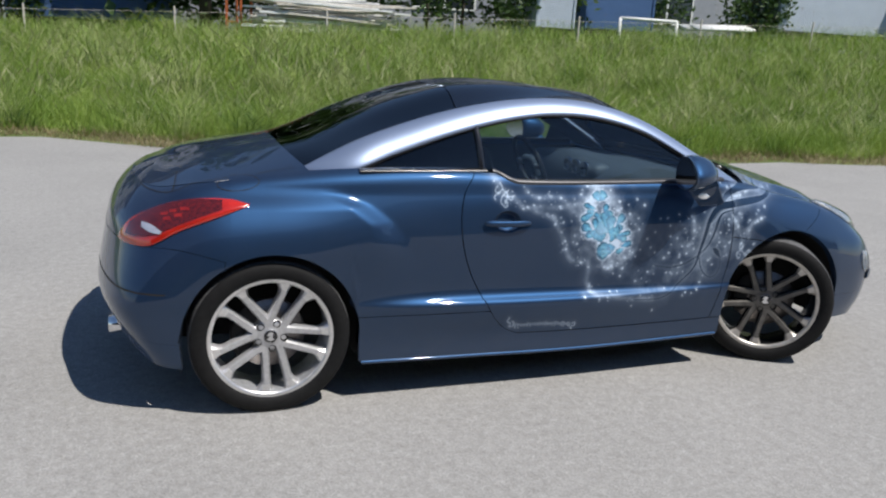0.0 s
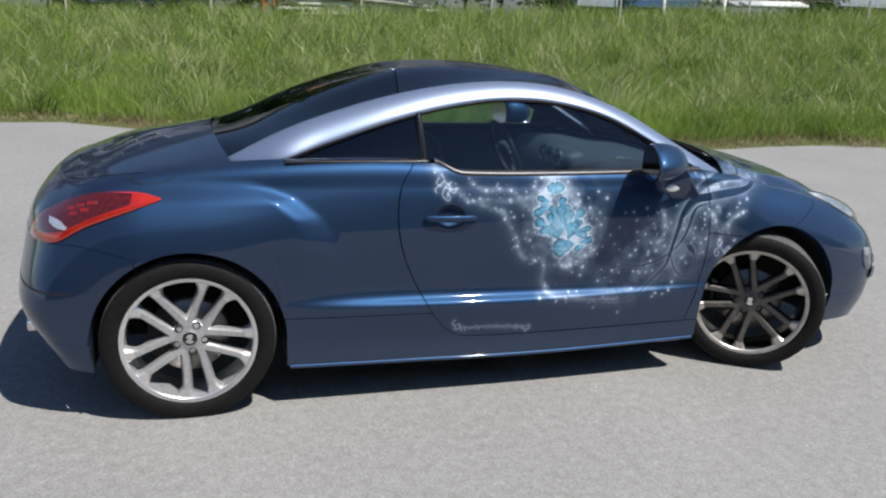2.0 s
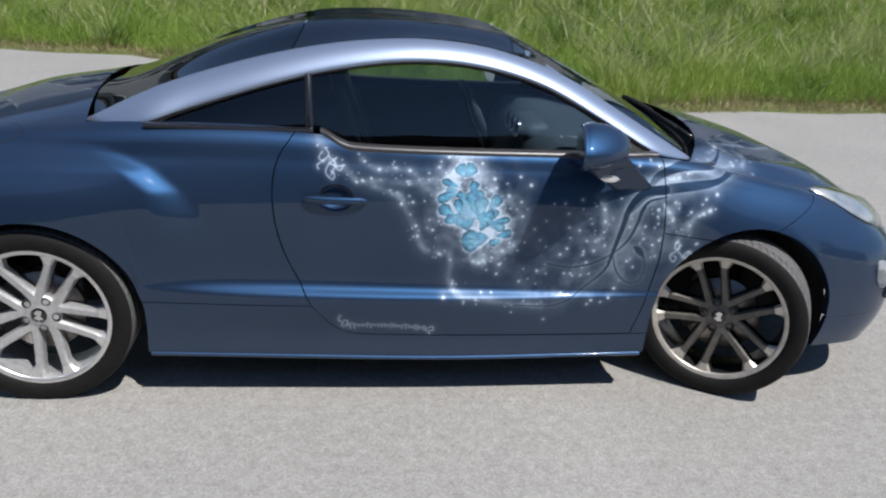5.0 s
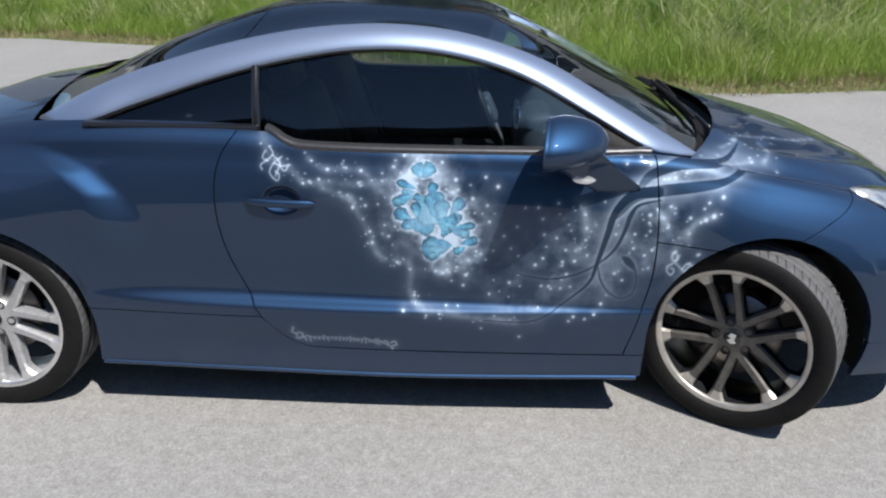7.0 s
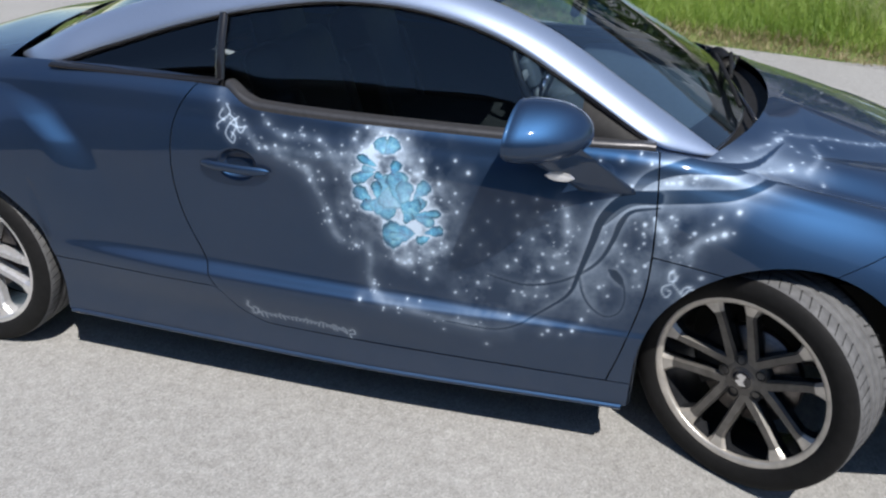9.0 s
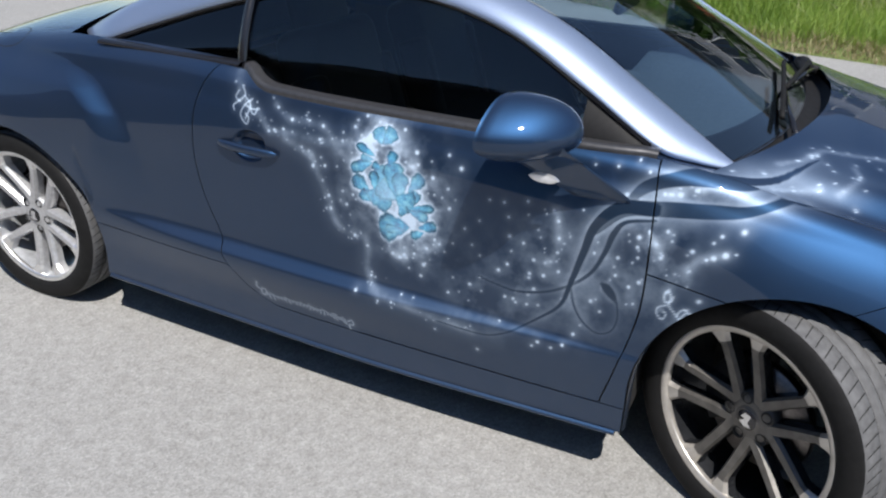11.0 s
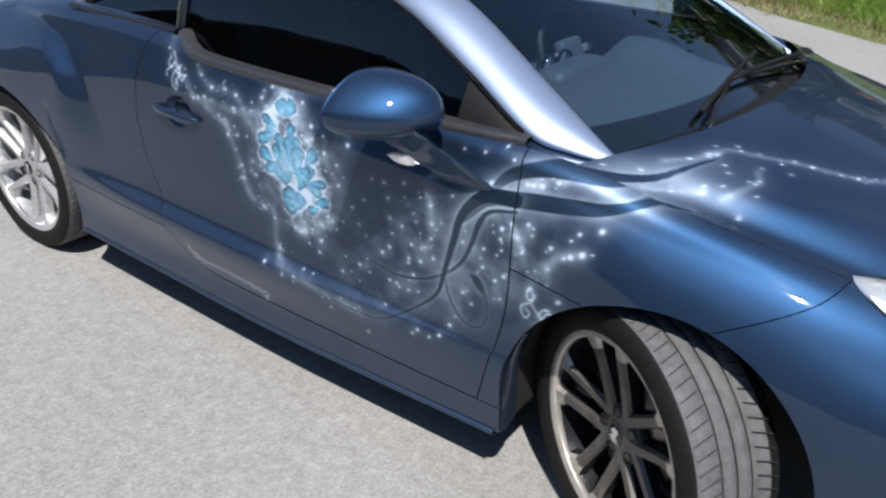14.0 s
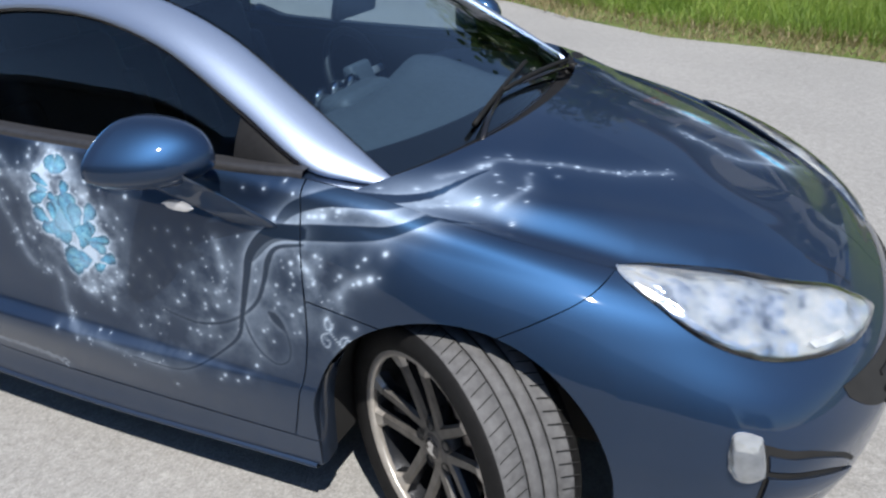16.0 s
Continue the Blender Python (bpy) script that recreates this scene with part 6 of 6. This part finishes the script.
fr = empty("trestle", (15.0, y, z))
tagged(fr, "white tubular trestle standing behind the fence", "trestle")
for dx in (-1.1, 1.1):
    v, f = tube([(dx, 0, 0), (dx, 0, .85)], .05, 8)
    link_mesh("leg", v, f, M_WHITE, fr)
v, f = tube([(-1.1, 0, .85), (1.1, 0, .85)], .05, 8)
link_mesh("top_tube", v, f, M_WHITE, fr)
y, z = yz(18.0, 0)
pp = empty("pipe_stack", (18.0, y, z))
tagged(pp, "stack of pale pipes on the yard's edge", "pipes")
for k in range(6):
    v, f = tube([(-1.2, .2 * k - .5, .55 + .05 * (k % 3)), (1.1, .2 * k - .6, .62 + .05 * (k % 3))], .06, 8)
    link_mesh("pipe", v, f, M_WHITE, pp)
# fence
fence = empty("wire_fence", (0, 0, 0))
tagged(fence, "low wire fence along the top of the bank", "fence")
pts = []
for x in np.arange(-8, 33, 4.0):
    y, z = yz(x, -2.2)
    pts.append((x, y, z))
    box_part("post", (.05, .05, .95), (x, y, z + .40), M_WOOD, fence)
v, f = tube([(a, b, c + .72) for a, b, c in pts], .005, 5)
link_mesh("rail", v, f, M_WOOD, fence)


def tree(at, height, spread, label, seed, leaves=1500, trunk=.10, size=.16):
    rnd = random.Random(seed)
    t = empty("tree", at)
    lots = [tube([(0, 0, -.1), (.05, .03, height * .3), (.0, .1, height * .62), (.1, .0, height * .9)], trunk, 8, .25)]
    tips = []
    for k in range(11):
        a, z0 = rnd.uniform(0, 6.28), height * rnd.uniform(.18, .75)
        l = spread * rnd.uniform(.5, 1)
        e = (math.cos(a) * l, math.sin(a) * l, z0 + l * rnd.uniform(.3, .8))
        lots.append(tube([(0, .05, z0), (e[0] * .5, e[1] * .5, z0 + (e[2] - z0) * .65), e], trunk * .4, 6, .3))
        tips.append(e)
    tips.append((0, 0, height * .92))
    v, f = join(*lots)
    link_mesh("trunk", v, f, M_BARK, t)
    v, f = [], []
    for _ in range(leaves):
        c = rnd.choice(tips)
        p = Vector((c[0] + rnd.gauss(0, spread * .28), c[1] + rnd.gauss(0, spread * .28), max(.15, c[2] + rnd.gauss(0, spread * .30))))
        a = Vector((rnd.gauss(0, 1), rnd.gauss(0, 1), rnd.gauss(0, .6))).normalized() * size * rnd.uniform(.6, 1.3)
        b = a.cross(Vector((rnd.gauss(0, 1), rnd.gauss(0, 1), rnd.gauss(0, 1)))).normalized() * a.length * .55
        k = len(v)
        v += [p - a, p + b, p + a, p - b]
        f.append((k, k + 1, k + 2, k + 3))
    link_mesh("crown", v, f, M_LEAF, t)
    tagged(t, label, "tree")


for x, d, h, sp, s in ((8.3, 1.5, 3.2, 1.0, 1), (9.8, 2.2, 4.2, 1.2, 2), (11.2, 1.2, 2.8, .9, 3), (19.8, .5, 2.4, 1.0, 4), (20.7, 1.5, 3.0, .9, 5)):
    y, z = yz(x, d)
    tree((x, y, z), h, sp, "small dark leafy tree at the yard's edge", s, 1100, .07, .11)
for k, (x, d) in enumerate(((-5.5, 3.2), (-.2, 5.5), (1.6, 3.5), (3.2, 4.5), (5.6, 5.0), (7.2, 3.8), (13.8, 4.2), (15.2, 6.5), (18.6, 5.2))):
    y, z = yz(x, d)
    tree((x, y, z), 2.3 + .4 * (k % 3), 1.25, "dark leafy shrub among the stored goods", 40 + k, 1100, .06, .13)
for x, d, h, sp, s in ((-9, 10, 9, 3.0, 6), (1, 2.0, 9.5, 2.6, 7), (-19, 14, 9, 3.0, 8)):
    y, z = yz(x, d)
    tree((x, y, z), h, sp, "tall leafy tree behind the yard", s, 1700, .22, .38)


def building(at, size, label, windows, roof=.5, wall=M_CONC):
    """A plain block whose front faces the road."""
    b = empty("building", at)
    tagged(b, label, "building")
    w, d, h = size
    box_part("wall", size, (0, 0, h / 2), wall, b, .02)
    box_part("roof", (w + 1.4, d + 1.4, roof), (0, 0, h + roof / 2), M_ROOF, b, .03)
    front = -d / 2 if at[1] > 0 else d / 2
    sg = -1 if at[1] > 0 else 1
    for x, z, ww, hh in windows:
        box_part("window", (ww, .10, hh), (x, front + .01 * sg, z), M_PANE, b)
        fr = bmesh.new()
        for dx in (-ww / 2, 0, ww / 2):
            box_bm((.08, .14, hh), (x + dx, front + .02 * sg, z), bm=fr)
        for dz in (-hh / 2, hh / 2):
            box_bm((ww + .08, .14, .08), (x, front + .02 * sg, z + dz), bm=fr)
        part("window_frame", fr, M_WHITE, b, smooth=False)


building((2, 38, 1.0), (50, 12, 11.0), "large pale grey building beyond the yard", [(x, z, 3.0, 1.7) for x in (-20, -14, -8, -2, 4, 10, 16, 22) for z in (3.0, 6.4, 9.3)])
building((46, 44, 1.5), (30, 12, 7), "grey shed beyond the yard", [(x, 4.2, 3.0, 1.4) for x in (-10, -4, 2, 8)])
# out-of-view building known from reflections; its front's shade is in the wall colour
building((-14, -19, 0), (64, 10, 6.6), "dark building across the road", [(x, 1.9, 2.6, 1.4) for x in (7, 13, 19)], .5, M_SHADEWALL)
for x, y, h, s in ((26, -16, 6.5, 21), (32, -14.5, 5.5, 22)):
    tree((x, y, 0), h, 2.2, "leafy tree across the road", s, 1600, .18, .30)
